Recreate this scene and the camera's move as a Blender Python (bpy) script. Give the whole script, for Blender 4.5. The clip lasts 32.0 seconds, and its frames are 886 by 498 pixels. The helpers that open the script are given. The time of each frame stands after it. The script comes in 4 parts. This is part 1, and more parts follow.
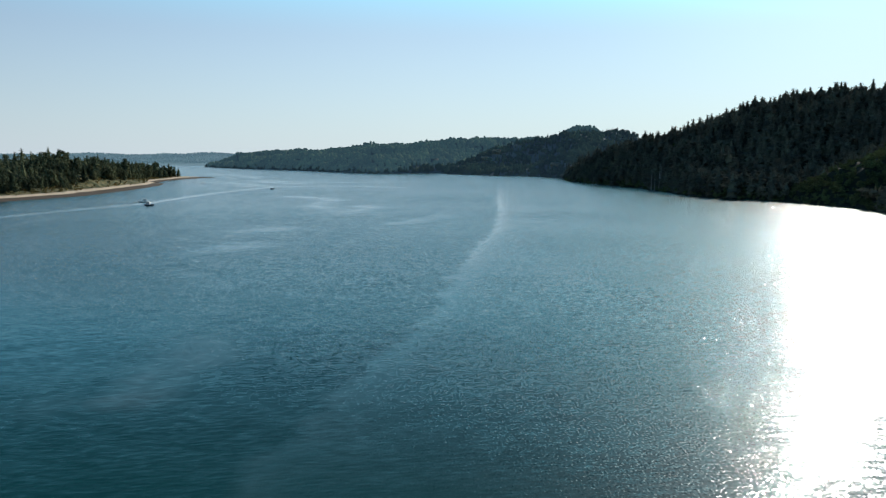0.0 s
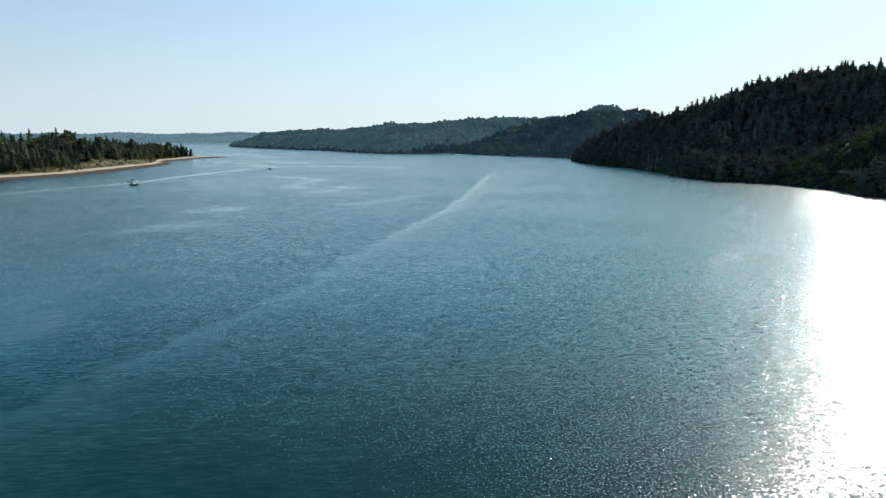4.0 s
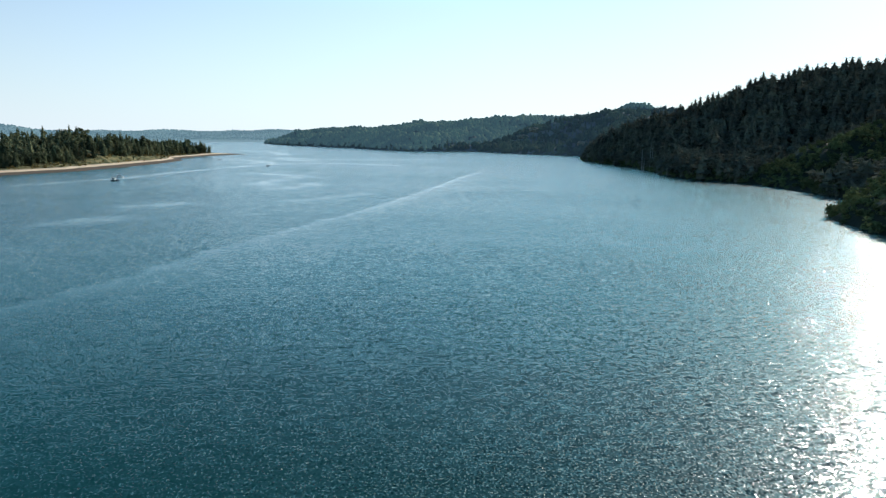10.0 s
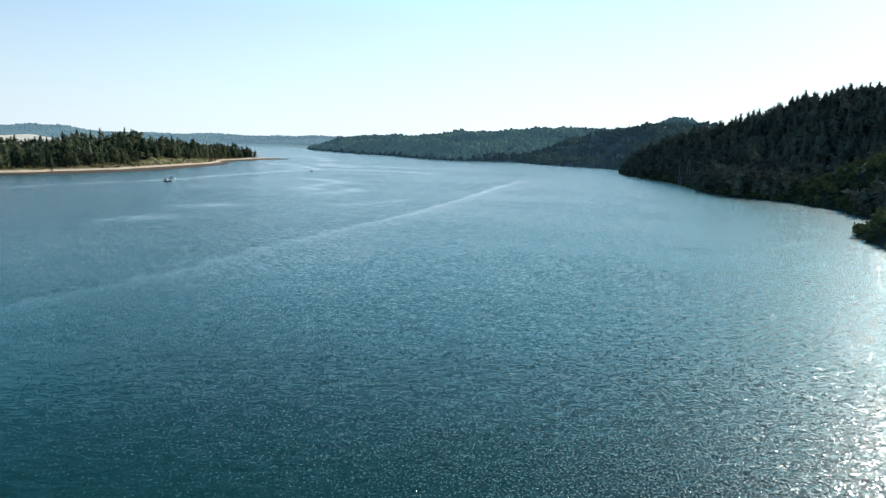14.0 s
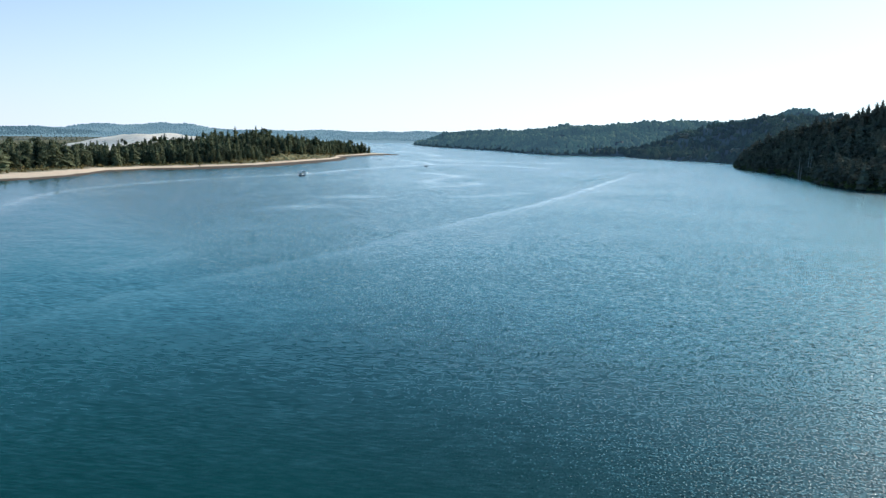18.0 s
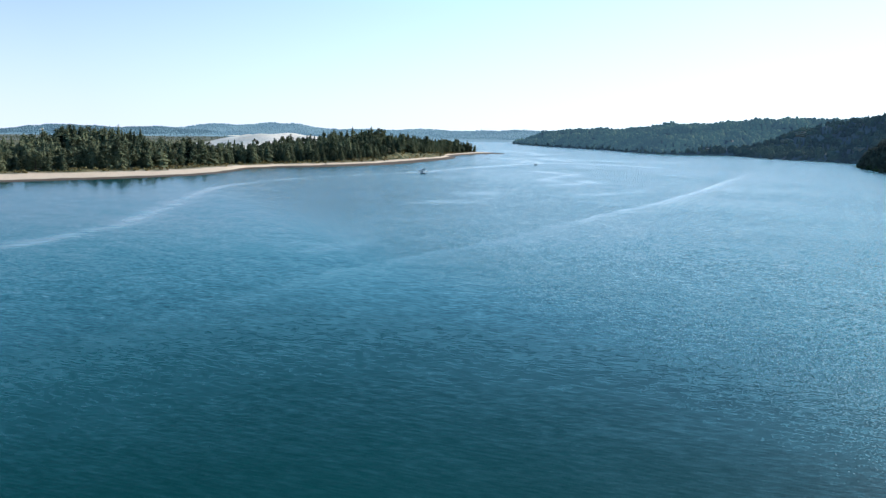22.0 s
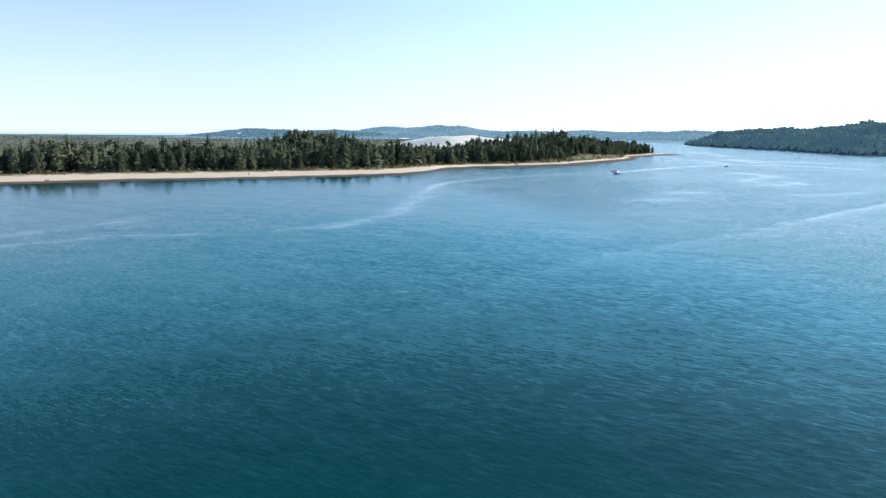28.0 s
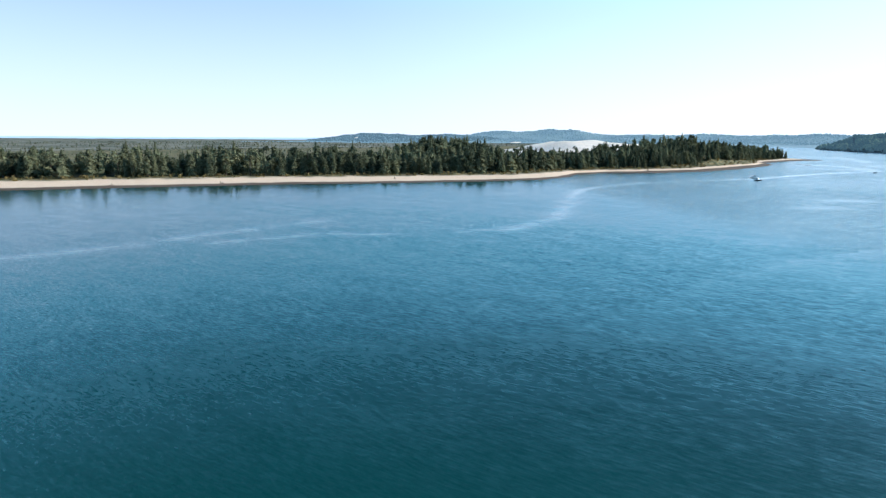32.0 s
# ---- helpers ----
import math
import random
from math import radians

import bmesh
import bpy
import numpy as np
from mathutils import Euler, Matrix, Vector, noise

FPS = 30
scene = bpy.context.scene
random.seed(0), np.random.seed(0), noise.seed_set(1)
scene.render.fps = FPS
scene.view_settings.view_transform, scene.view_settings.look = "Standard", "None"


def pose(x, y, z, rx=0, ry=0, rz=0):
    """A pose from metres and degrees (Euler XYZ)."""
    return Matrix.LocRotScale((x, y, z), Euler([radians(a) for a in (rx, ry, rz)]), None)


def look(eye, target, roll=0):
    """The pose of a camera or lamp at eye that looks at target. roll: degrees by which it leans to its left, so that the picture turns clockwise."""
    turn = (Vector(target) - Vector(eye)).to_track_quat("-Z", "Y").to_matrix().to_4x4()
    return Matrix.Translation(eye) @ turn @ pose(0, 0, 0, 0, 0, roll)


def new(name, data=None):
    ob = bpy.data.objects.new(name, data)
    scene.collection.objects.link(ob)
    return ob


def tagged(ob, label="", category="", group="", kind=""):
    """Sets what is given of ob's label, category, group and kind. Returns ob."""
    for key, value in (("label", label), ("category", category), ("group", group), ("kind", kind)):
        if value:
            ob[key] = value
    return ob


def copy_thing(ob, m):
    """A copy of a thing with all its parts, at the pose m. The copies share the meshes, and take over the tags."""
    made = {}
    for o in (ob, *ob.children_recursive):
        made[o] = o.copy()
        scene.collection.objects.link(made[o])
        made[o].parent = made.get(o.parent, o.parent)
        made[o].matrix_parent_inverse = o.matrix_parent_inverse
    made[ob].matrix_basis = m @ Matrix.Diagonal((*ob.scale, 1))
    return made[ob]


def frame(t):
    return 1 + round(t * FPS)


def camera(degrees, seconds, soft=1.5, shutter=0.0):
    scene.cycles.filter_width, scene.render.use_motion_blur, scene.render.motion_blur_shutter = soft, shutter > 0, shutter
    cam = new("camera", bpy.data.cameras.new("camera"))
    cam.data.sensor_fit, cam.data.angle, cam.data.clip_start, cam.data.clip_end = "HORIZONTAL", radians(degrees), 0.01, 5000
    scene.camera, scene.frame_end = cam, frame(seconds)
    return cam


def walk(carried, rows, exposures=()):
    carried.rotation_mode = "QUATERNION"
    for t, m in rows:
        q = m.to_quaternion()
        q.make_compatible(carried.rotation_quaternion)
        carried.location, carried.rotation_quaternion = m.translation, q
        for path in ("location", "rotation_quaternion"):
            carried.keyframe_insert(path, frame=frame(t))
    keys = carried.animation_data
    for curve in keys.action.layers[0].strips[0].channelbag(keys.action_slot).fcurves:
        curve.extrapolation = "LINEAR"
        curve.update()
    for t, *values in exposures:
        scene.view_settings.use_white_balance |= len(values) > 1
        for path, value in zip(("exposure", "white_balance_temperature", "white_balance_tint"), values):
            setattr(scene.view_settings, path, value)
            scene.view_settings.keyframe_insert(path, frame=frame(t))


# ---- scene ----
# The camera: a drone about 30 m over the river; it slides sideways, then backs away while it turns.
cam = camera(65.30, 32.0, soft=1.3)
PATH = [
    (0, -87.16, 22.25, 28.72, 82.569, -0.031, -8.885),
    (0.5, -83.07, 21.23, 28.94, 81.365, -0.071, -8.573),
    (1, -78.98, 20.20, 29.13, 80.903, -0.048, -8.346),
    (1.5, -74.88, 19.16, 29.28, 80.925, -0.054, -7.959),
    (2.5, -66.69, 17.06, 29.41, 80.928, -0.084, -7.453),
    (3.5, -58.48, 15.08, 29.46, 80.936, -0.088, -6.727),
    (5.5, -41.80, 11.79, 29.71, 80.788, -0.006, -5.419),
    (6.5, -33.01, 10.44, 29.81, 80.704, 0.015, -4.957),
    (7.5, -24.15, 9.20, 29.86, 80.672, 0.016, -4.317),
    (8.5, -15.94, 8.03, 29.89, 80.664, 0.012, -3.716),
    (9.5, -9.13, 6.85, 29.96, 80.670, -0.122, -3.133),
    (10, -6.49, 6.22, 30.01, 80.720, -0.246, -2.700),
    (10.5, -4.50, 5.52, 30.04, 80.866, -0.702, -2.365),
    (11, -3.21, 4.71, 30.06, 81.065, -1.178, -2.253),
    (11.5, -2.56, 3.69, 30.08, 81.359, -1.621, -1.393),
    (12, -2.45, 2.38, 30.11, 81.601, -1.801, -0.761),
    (12.5, -2.76, 0.70, 30.16, 81.656, -1.741, -0.603),
    (13, -3.39, -1.35, 30.25, 81.606, -1.660, -0.344),
    (13.5, -4.24, -3.75, 30.36, 81.529, -1.649, 0.120),
    (14, -5.20, -6.46, 30.50, 81.427, -1.587, 0.622),
    (14.5, -6.24, -9.41, 30.64, 81.332, -1.498, 1.164),
    (16.5, -10.60, -22.08, 30.96, 80.936, -1.198, 5.730),
    (17, -11.72, -25.26, 30.97, 80.889, -1.170, 6.902),
    (18, -14.12, -31.57, 31.01, 80.811, -1.124, 8.899),
    (19, -16.86, -37.83, 31.14, 80.727, -1.080, 10.790),
    (20, -19.91, -44.06, 31.32, 80.679, -1.069, 12.738),
    (21, -23.17, -50.30, 31.47, 80.613, -1.038, 14.580),
    (22, -26.57, -56.58, 31.53, 80.562, -0.994, 16.640),
    (23, -29.97, -62.88, 31.50, 80.540, -0.927, 18.734),
    (24, -33.24, -69.20, 31.40, 80.519, -0.831, 20.816),
    (25, -36.27, -75.53, 31.26, 80.508, -0.727, 22.876),
    (25.5, -37.71, -78.70, 31.18, 80.501, -0.677, 23.932),
    (27.5, -43.17, -91.45, 31.07, 80.505, -0.633, 28.417),
    (28, -44.50, -94.66, 31.12, 80.531, -0.613, 29.481),
    (29, -47.19, -101.11, 31.36, 80.587, -0.535, 31.624),
    (30, -49.90, -107.59, 31.74, 80.623, -0.512, 33.889),
    (31, -52.62, -114.10, 32.23, 80.707, -0.509, 36.035),
    (32, -55.35, -120.62, 32.76, 80.751, -0.498, 38.211),
]
EXPOSURES = [
    (0.0, -0.17, 6450, 10), (6.0, 0.2, 6500, 10), (13.0, 0.36, 6500, 10), (18.0, 0.51, 6200, 13), (23.0, 0.62, 5980, 15), (32.0, 0.73, 6020, 15),
]
walk(cam, [(r[0], pose(*r[1:])) for r in PATH], EXPOSURES)

# ---- light ----
HAZE_FAR, HAZE_SUN, HAZE_FALL = (5.2, 5.9, 6.7, 1.0), (6.6, 7.5, 8.0, 1.0), (4.6, 2.8)      # haze away from the sun, and below it
SUN_AZ, SUN_EL = 41.6, 23.0      # degrees from +y towards +x, and above the horizon
world = bpy.data.worlds.new("sky")
scene.world = world
world.use_nodes = True
wn = world.node_tree.nodes
sky = wn.new("ShaderNodeTexSky")
sky.sky_type, sky.sun_disc = "NISHITA", False
sky.sun_elevation, sky.sun_rotation = radians(SUN_EL), radians(SUN_AZ)
sky.air_density, sky.dust_density, sky.ozone_density = 1.0, 0.35, 1.8
# hazy air whitens the sky towards the horizon
coord, split = wn.new("ShaderNodeTexCoord"), wn.new("ShaderNodeSeparateXYZ")
low, fade, haze = wn.new("ShaderNodeMath"), wn.new("ShaderNodeMath"), wn.new("ShaderNodeMix")
low.operation, low.use_clamp, fade.operation = "SUBTRACT", True, "POWER"
low.inputs[0].default_value = 1.0
wl = world.node_tree.links
wl.new(coord.outputs["Generated"], split.inputs[0])
wl.new(split.outputs[2], low.inputs[1])
wl.new(low.outputs[0], fade.inputs[0])
part_haze = wn.new("ShaderNodeMath")
part_haze.operation, part_haze.use_clamp = "MULTIPLY", True
part_haze.inputs[1].default_value = 0.93
wl.new(fade.outputs[0], part_haze.inputs[0])
tint = wn.new("ShaderNodeMix")
tint.data_type, tint.blend_type, haze.data_type = "RGBA", "MULTIPLY", "RGBA"
tint.inputs[0].default_value = 1.0
glare, bright, haze_tone = wn.new("ShaderNodeVectorMath"), wn.new("ShaderNodeMapRange"), wn.new("ShaderNodeMix")
glare.operation, haze_tone.data_type = "DOT_PRODUCT", "RGBA"
bright.inputs[1].default_value, bright.inputs[2].default_value = 0.1, 0.8
haze_tone.inputs[6].default_value, haze_tone.inputs[7].default_value = HAZE_FAR, HAZE_SUN
glare.inputs[1].default_value = (math.sin(radians(SUN_AZ)) * math.cos(radians(SUN_EL)), math.cos(radians(SUN_AZ)) * math.cos(radians(SUN_EL)), math.sin(radians(SUN_EL)))
wl.new(coord.outputs["Generated"], glare.inputs[0])
wl.new(glare.outputs["Value"], bright.inputs[0])
wl.new(bright.outputs[0], haze_tone.inputs[0])
wl.new(haze_tone.outputs[2], haze.inputs[7])
# towards the sun the haze reaches higher
reach = wn.new("ShaderNodeMapRange")
reach.inputs[3].default_value, reach.inputs[4].default_value = HAZE_FALL
wl.new(bright.outputs[0], reach.inputs[0])
wl.new(reach.outputs[0], fade.inputs[1])
# sky just above the view is brightened teal to light the water, darker at zenith
aloft, depth = wn.new("ShaderNodeMapRange"), wn.new("ShaderNodeMix")
aloft.interpolation_type, depth.data_type = "SMOOTHSTEP", "RGBA"
aloft.inputs[1].default_value, aloft.inputs[2].default_value = 0.16, 0.28
depth.inputs[6].default_value, depth.inputs[7].default_value = (0.54, 0.85, 1.03, 1.0), (0.42, 1.80, 1.86, 1.0)
wl.new(split.outputs[2], aloft.inputs[0])
wl.new(aloft.outputs[0], depth.inputs[0])
high, top = wn.new("ShaderNodeMapRange"), wn.new("ShaderNodeMix")
high.interpolation_type, top.data_type = "SMOOTHSTEP", "RGBA"
high.inputs[1].default_value, high.inputs[2].default_value = 0.29, 0.56
top.inputs[7].default_value = (0.12, 0.47, 0.72, 1.0)
wl.new(split.outputs[2], high.inputs[0])
wl.new(high.outputs[0], top.inputs[0])
wl.new(depth.outputs[2], top.inputs[6])
wl.new(top.outputs[2], tint.inputs[7])
wl.new(sky.outputs[0], tint.inputs[6])
# the clear sky is darkest far from the sun
turn_away, dim = wn.new("ShaderNodeMapRange"), wn.new("ShaderNodeVectorMath")
turn_away.interpolation_type, dim.operation = "SMOOTHSTEP", "SCALE"
for k, v in zip((1, 2, 3, 4), (-0.25, 0.78, 0.82, 1.16)):
    turn_away.inputs[k].default_value = v
wl.new(glare.outputs["Value"], turn_away.inputs[0])
wl.new(tint.outputs[2], dim.inputs[0])
wl.new(turn_away.outputs[0], dim.inputs["Scale"])
wl.new(dim.outputs[0], haze.inputs[6])
wl.new(part_haze.outputs[0], haze.inputs[0])
wn["Background"].inputs[1].default_value = 0.115
wl.new(haze.outputs[2], wn["Background"].inputs[0])
sun_dir = Vector((math.sin(radians(SUN_AZ)) * math.cos(radians(SUN_EL)),
                  math.cos(radians(SUN_AZ)) * math.cos(radians(SUN_EL)), math.sin(radians(SUN_EL))))
sun = new("sun", bpy.data.lights.new("sun", "SUN"))
sun.data.energy, sun.data.angle, sun.data.color = 4.6, radians(0.55), (1.0, 0.95, 0.87)
sun.matrix_world = look(sun_dir * 500, (0, 0, 0))


# ---- materials ----
class Nodes:
    """A short hand for building one node material."""

    def __init__(self, name):
        self.mat = bpy.data.materials.new(name)
        self.mat.use_nodes = True
        self.tree = self.mat.node_tree
        self.bsdf = self.tree.nodes["Principled BSDF"]
        self.out = self.tree.nodes["Material Output"]

    def add(self, kind, **inputs):
        node = self.tree.nodes.new(kind)
        for key, value in inputs.items():
            self.put(node, key.replace("_", " "), value)
        return node

    def put(self, node, key, value):
        slot = node.inputs[int(key)] if key.isdigit() else node.inputs[key]
        if isinstance(value, bpy.types.NodeSocket):
            self.tree.links.new(value, slot)
        else:
            slot.default_value = value

    def math(self, op, a, b=0.0, clamp=False):
        node = self.tree.nodes.new("ShaderNodeMath")
        node.operation, node.use_clamp = op, clamp
        self.put(node, "0", a)
        self.put(node, "1", b)
        return node.outputs[0]

    def mix(self, fac, a, b):
        node = self.tree.nodes.new("ShaderNodeMix")
        node.data_type = "RGBA"
        self.put(node, "0", fac)
        self.put(node, "6", a)
        self.put(node, "7", b)
        return node.outputs[2]

    def ramp(self, fac, lo, hi, a=0.0, b=1.0):
        node = self.tree.nodes.new("ShaderNodeMapRange")
        node.interpolation_type = "SMOOTHSTEP"
        for k, v in zip("01234", (fac, lo, hi, a, b)):
            self.put(node, k, v)
        return node.outputs[0]

    def noise(self, scale, detail=3.0, rough=0.55, stretch=(1, 1, 1), turn=0.0):
        geo = self.add("ShaderNodeNewGeometry")
        place = self.add("ShaderNodeMapping")
        place.inputs["Scale"].default_value = stretch
        place.inputs["Rotation"].default_value = (0, 0, radians(turn))
        self.tree.links.new(geo.outputs["Position"], place.inputs["Vector"])
        tex = self.add("ShaderNodeTexNoise", Scale=scale, Detail=detail, Roughness=rough)
        self.tree.links.new(place.outputs[0], tex.inputs["Vector"])
        return tex.outputs[0]

    def height(self, axis=2):
        geo = self.add("ShaderNodeNewGeometry")
        sep = self.add("ShaderNodeSeparateXYZ")
        self.tree.links.new(geo.outputs["Position"], sep.inputs[0])
        return sep.outputs[axis]

    def bump(self, value, strength, distance, after=None):
        node = self.add("ShaderNodeBump", Height=value, Strength=strength, Distance=distance)
        if after is not None:
            self.tree.links.new(after, node.inputs["Normal"])
        return node.outputs[0]

    def finish(self, colour, rough=0.8, normal=None, metal=0.0, spec=0.3):
        self.put(self.bsdf, "Base Color", colour)
        self.put(self.bsdf, "Roughness", rough)
        self.put(self.bsdf, "Metallic", metal)
        self.put(self.bsdf, "Specular IOR Level", spec)
        if normal is not None:
            self.put(self.bsdf, "Normal", normal)
        return self.mat


def rgb(r, g, b):
    return (r, g, b, 1.0)


def plain(name, colour, rough=0.5, metal=0.0, spec=0.5, vary=0.12):
    n = Nodes(name)
    dirt = n.noise(3.0, 4.0)
    dark = rgb(*(c * (1 - 2 * vary) for c in colour))
    return n.finish(n.mix(n.ramp(dirt, 0.35, 0.65), dark, rgb(*colour)), rough, None, metal, spec)




def foliage(name, dark, light, leaf=0.25, vary=0.035, glow=None, speck=0.45):
    """Leaves: tone differs from tree to tree, from spray to spray and over the stand; thin enough to let some light through."""
    n = Nodes(name)
    info = n.add("ShaderNodeObjectInfo")
    geo = n.add("ShaderNodeNewGeometry")
    stand = n.noise(vary, 2.0)
    tone = n.math("ADD", n.math("MULTIPLY", geo.outputs["Random Per Island"], speck),
                  n.math("MULTIPLY", n.ramp(stand, 0.35, 0.65), 0.9 - speck))
    tone = n.math("ADD", tone, n.math("MULTIPLY", info.outputs["Random"], 0.15), True)
    colour = n.mix(tone, rgb(*dark), rgb(*light))
    n.tree.nodes.remove(n.bsdf)
    face = n.add("ShaderNodeBsdfDiffuse")
    n.tree.links.new(colour, face.inputs[0])
    thin = n.add("ShaderNodeBsdfTranslucent")
    n.tree.links.new(colour, thin.inputs[0])
    both = n.add("ShaderNodeMixShader")
    both.inputs[0].default_value = leaf
    n.tree.links.new(face.outputs[0], both.inputs[1])
    n.tree.links.new(thin.outputs[0], both.inputs[2])
    last = both.outputs[0]
    # glow lays blue emission over the leaves in place of haze
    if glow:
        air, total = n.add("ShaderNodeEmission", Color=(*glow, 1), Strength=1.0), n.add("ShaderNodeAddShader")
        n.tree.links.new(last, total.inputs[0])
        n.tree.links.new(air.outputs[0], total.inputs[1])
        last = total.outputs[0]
    n.tree.links.new(last, n.out.inputs[0])
    return n.mat


def water_material():
    """River water: facets of wind ripples at three lengths, calmer where slicks and old wakes lie."""
    n = Nodes("river_water")
    slick = n.add("ShaderNodeAttribute")
    slick.attribute_name = "slick"
    calm = slick.outputs["Fac"]
    gust = n.ramp(n.noise(0.011, 3.0, 0.6, (0.45, 1.0, 1.0), 12), 0.35, 0.68, 0.8, 1.1)
    streak = n.ramp(n.noise(0.02, 4.0, 0.6, (1.0, 0.16, 1.0), 12), 0.5, 0.72)
    calm_all = n.math("ADD", calm, n.math("MULTIPLY", streak, 0.15), True)
    force = n.math("MULTIPLY", gust, n.math("SUBTRACT", 1.0, n.math("MULTIPLY", calm_all, 0.9)))

    def facets(scale, detail, slope, stretch, turn, cross=1.0):
        geo, place = n.add("ShaderNodeNewGeometry"), n.add("ShaderNodeMapping")
        place.inputs["Scale"].default_value = stretch
        place.inputs["Rotation"].default_value = (0, 0, radians(turn))
        n.tree.links.new(geo.outputs["Position"], place.inputs["Vector"])
        tex = n.add("ShaderNodeTexNoise", Scale=scale, Detail=detail, Roughness=0.5)
        n.tree.links.new(place.outputs[0], tex.inputs["Vector"])
        off = n.add("ShaderNodeVectorMath")
        off.operation = "SUBTRACT"
        n.tree.links.new(tex.outputs["Color"], off.inputs[0])
        off.inputs[1].default_value = (0.5, 0.5, 0.5)
        size = n.add("ShaderNodeVectorMath")
        size.operation = "MULTIPLY"
        n.tree.links.new(off.outputs[0], size.inputs[0])
        size.inputs[1].default_value = (slope * cross, slope, 0.0)
        return size.outputs[0]

    def plus(a, b):
        node = n.add("ShaderNodeVectorMath")
        n.tree.links.new(a, node.inputs[0])
        if isinstance(b, tuple):
            node.inputs[1].default_value = b
        else:
            n.tree.links.new(b, node.inputs[1])
        return node.outputs[0]

    def steep(scale, gain, stretch, turn):
        """Wavelets of which most lie nearly flat and a few stand steep and flash in the sun."""
        a = facets(scale, 0.5, 1.0, stretch, turn)
        square, cube, size = (n.add("ShaderNodeVectorMath") for k in range(3))
        square.operation = cube.operation = size.operation = "MULTIPLY"
        size.inputs[1].default_value = (gain, 0.28 * gain, 0.0)
        for node, p, q in ((square, a, a), (cube, square.outputs[0], a)):
            n.tree.links.new(p, node.inputs[0])
            n.tree.links.new(q, node.inputs[1])
        n.tree.links.new(cube.outputs[0], size.inputs[0])
        return size.outputs[0]

    # swell of the channel, long-crested wind ripples, then the steeper wavelets
    tilt = plus(facets(0.16, 2.0, 0.05, (0.6, 1, 1), 8), facets(0.8, 1.0, 0.055, (0.35, 1, 1), 4, 0.6))
    tilt = plus(tilt, facets(3.2, 1.5, 0.22, (0.2, 1, 1), 2, 0.5))
    # steep wavelets grow with x + y, fitted to where the camera sees glitter
    east = n.math("ADD", n.height(0), n.height(1))
    broad = plus(steep(2.0, 30.0, (0.8, 0.8, 1), -9), steep(0.9, 12.0, (0.6, 1.0, 1), 5))
    for waves, start, end, least in ((steep(4.8, 70.0, (1.0, 0.75, 1), 12), -5.0, 60.0, 0.05), (broad, 25.0, 140.0, 0.08)):
        chop = n.add("ShaderNodeVectorMath")
        chop.operation = "SCALE"
        n.tree.links.new(waves, chop.inputs[0])
        n.tree.links.new(n.ramp(east, start, end, least, 1.0), chop.inputs["Scale"])
        tilt = plus(tilt, chop.outputs[0])
    scaled, unit = n.add("ShaderNodeVectorMath"), n.add("ShaderNodeVectorMath")
    scaled.operation, unit.operation = "SCALE", "NORMALIZE"
    n.tree.links.new(tilt, scaled.inputs[0])
    n.tree.links.new(force, scaled.inputs["Scale"])
    # normals tilt towards the camera's side, so grazing water reflects higher, bluer sky
    lean = n.add("ShaderNodeVectorMath")
    lean.operation = "SCALE"
    lean.inputs[0].default_value = (0.010, -0.065, 0.0)
    n.tree.links.new(force, lean.inputs["Scale"])
    n.tree.links.new(plus(plus(scaled.outputs[0], lean.outputs[0]), (0.0, 0.0, 1.0)), unit.inputs[0])
    normal = unit.outputs[0]
    deep = n.noise(0.006, 3.0)
    colour = n.mix(n.ramp(deep, 0.35, 0.65), rgb(0.0003, 0.036, 0.028), rgb(0.0003, 0.047, 0.037))
    foam_sheen = n.add("ShaderNodeAttribute")
    foam_sheen.attribute_name = "foam_sheen"
    # base colour whitened: foam on trails and tide line, painted sheen on slicks
    colour = n.mix(n.math("MULTIPLY", foam_sheen.outputs["Fac"], 1.0, True), colour, rgb(0.40, 0.50, 0.50))
    n.finish(colour, 0.09, normal, 0.0, 0.5)
    n.bsdf.inputs["IOR"].default_value = 1.333
    # ripples too fine to tell apart spread a soft sheen towards the sun
    n.bsdf.inputs["Coat Weight"].default_value = 0.26
    n.bsdf.inputs["Coat Roughness"].default_value = 0.5
    n.bsdf.inputs["Coat IOR"].default_value = 1.333
    n.put(n.bsdf, "Coat Normal", normal)
    return n.mat


def shore_material():
    """Wet sand at the water, pale dry sand above, then dune grass and forest floor, by height over the river."""
    n = Nodes("beach_and_dune_ground")
    z = n.math("ADD", n.height(), n.math("MULTIPLY", n.math("SUBTRACT", n.noise(0.09, 4.0), 0.5), 1.0))
    fine = n.noise(1.7, 4.0)
    sand = n.mix(n.ramp(fine, 0.3, 0.7), rgb(0.62, 0.46, 0.30), rgb(0.76, 0.59, 0.41))
    wet = n.mix(n.ramp(fine, 0.3, 0.7), rgb(0.075, 0.052, 0.032), rgb(0.13, 0.092, 0.06))
    patch = n.noise(0.16, 4.0)
    grass = n.mix(n.ramp(patch, 0.35, 0.68), rgb(0.05, 0.06, 0.022), rgb(0.21, 0.17, 0.075))
    # the second beach drains slowly and stays wet further up
    line = n.math("ADD", n.height(), n.ramp(n.height(1), 440, 560, 0.0, -0.75))
    line = n.math("ADD", line, n.math("MULTIPLY", n.math("SUBTRACT", n.noise(0.05, 3.0), 0.5), 0.5))
    colour = n.mix(n.ramp(line, 0.55, 0.9), wet, sand)
    colour = n.mix(n.ramp(z, 2.1, 2.75), colour, grass)
    return n.finish(colour, 0.9, n.bump(fine, 0.5, 0.15), 0.0, 0.2)


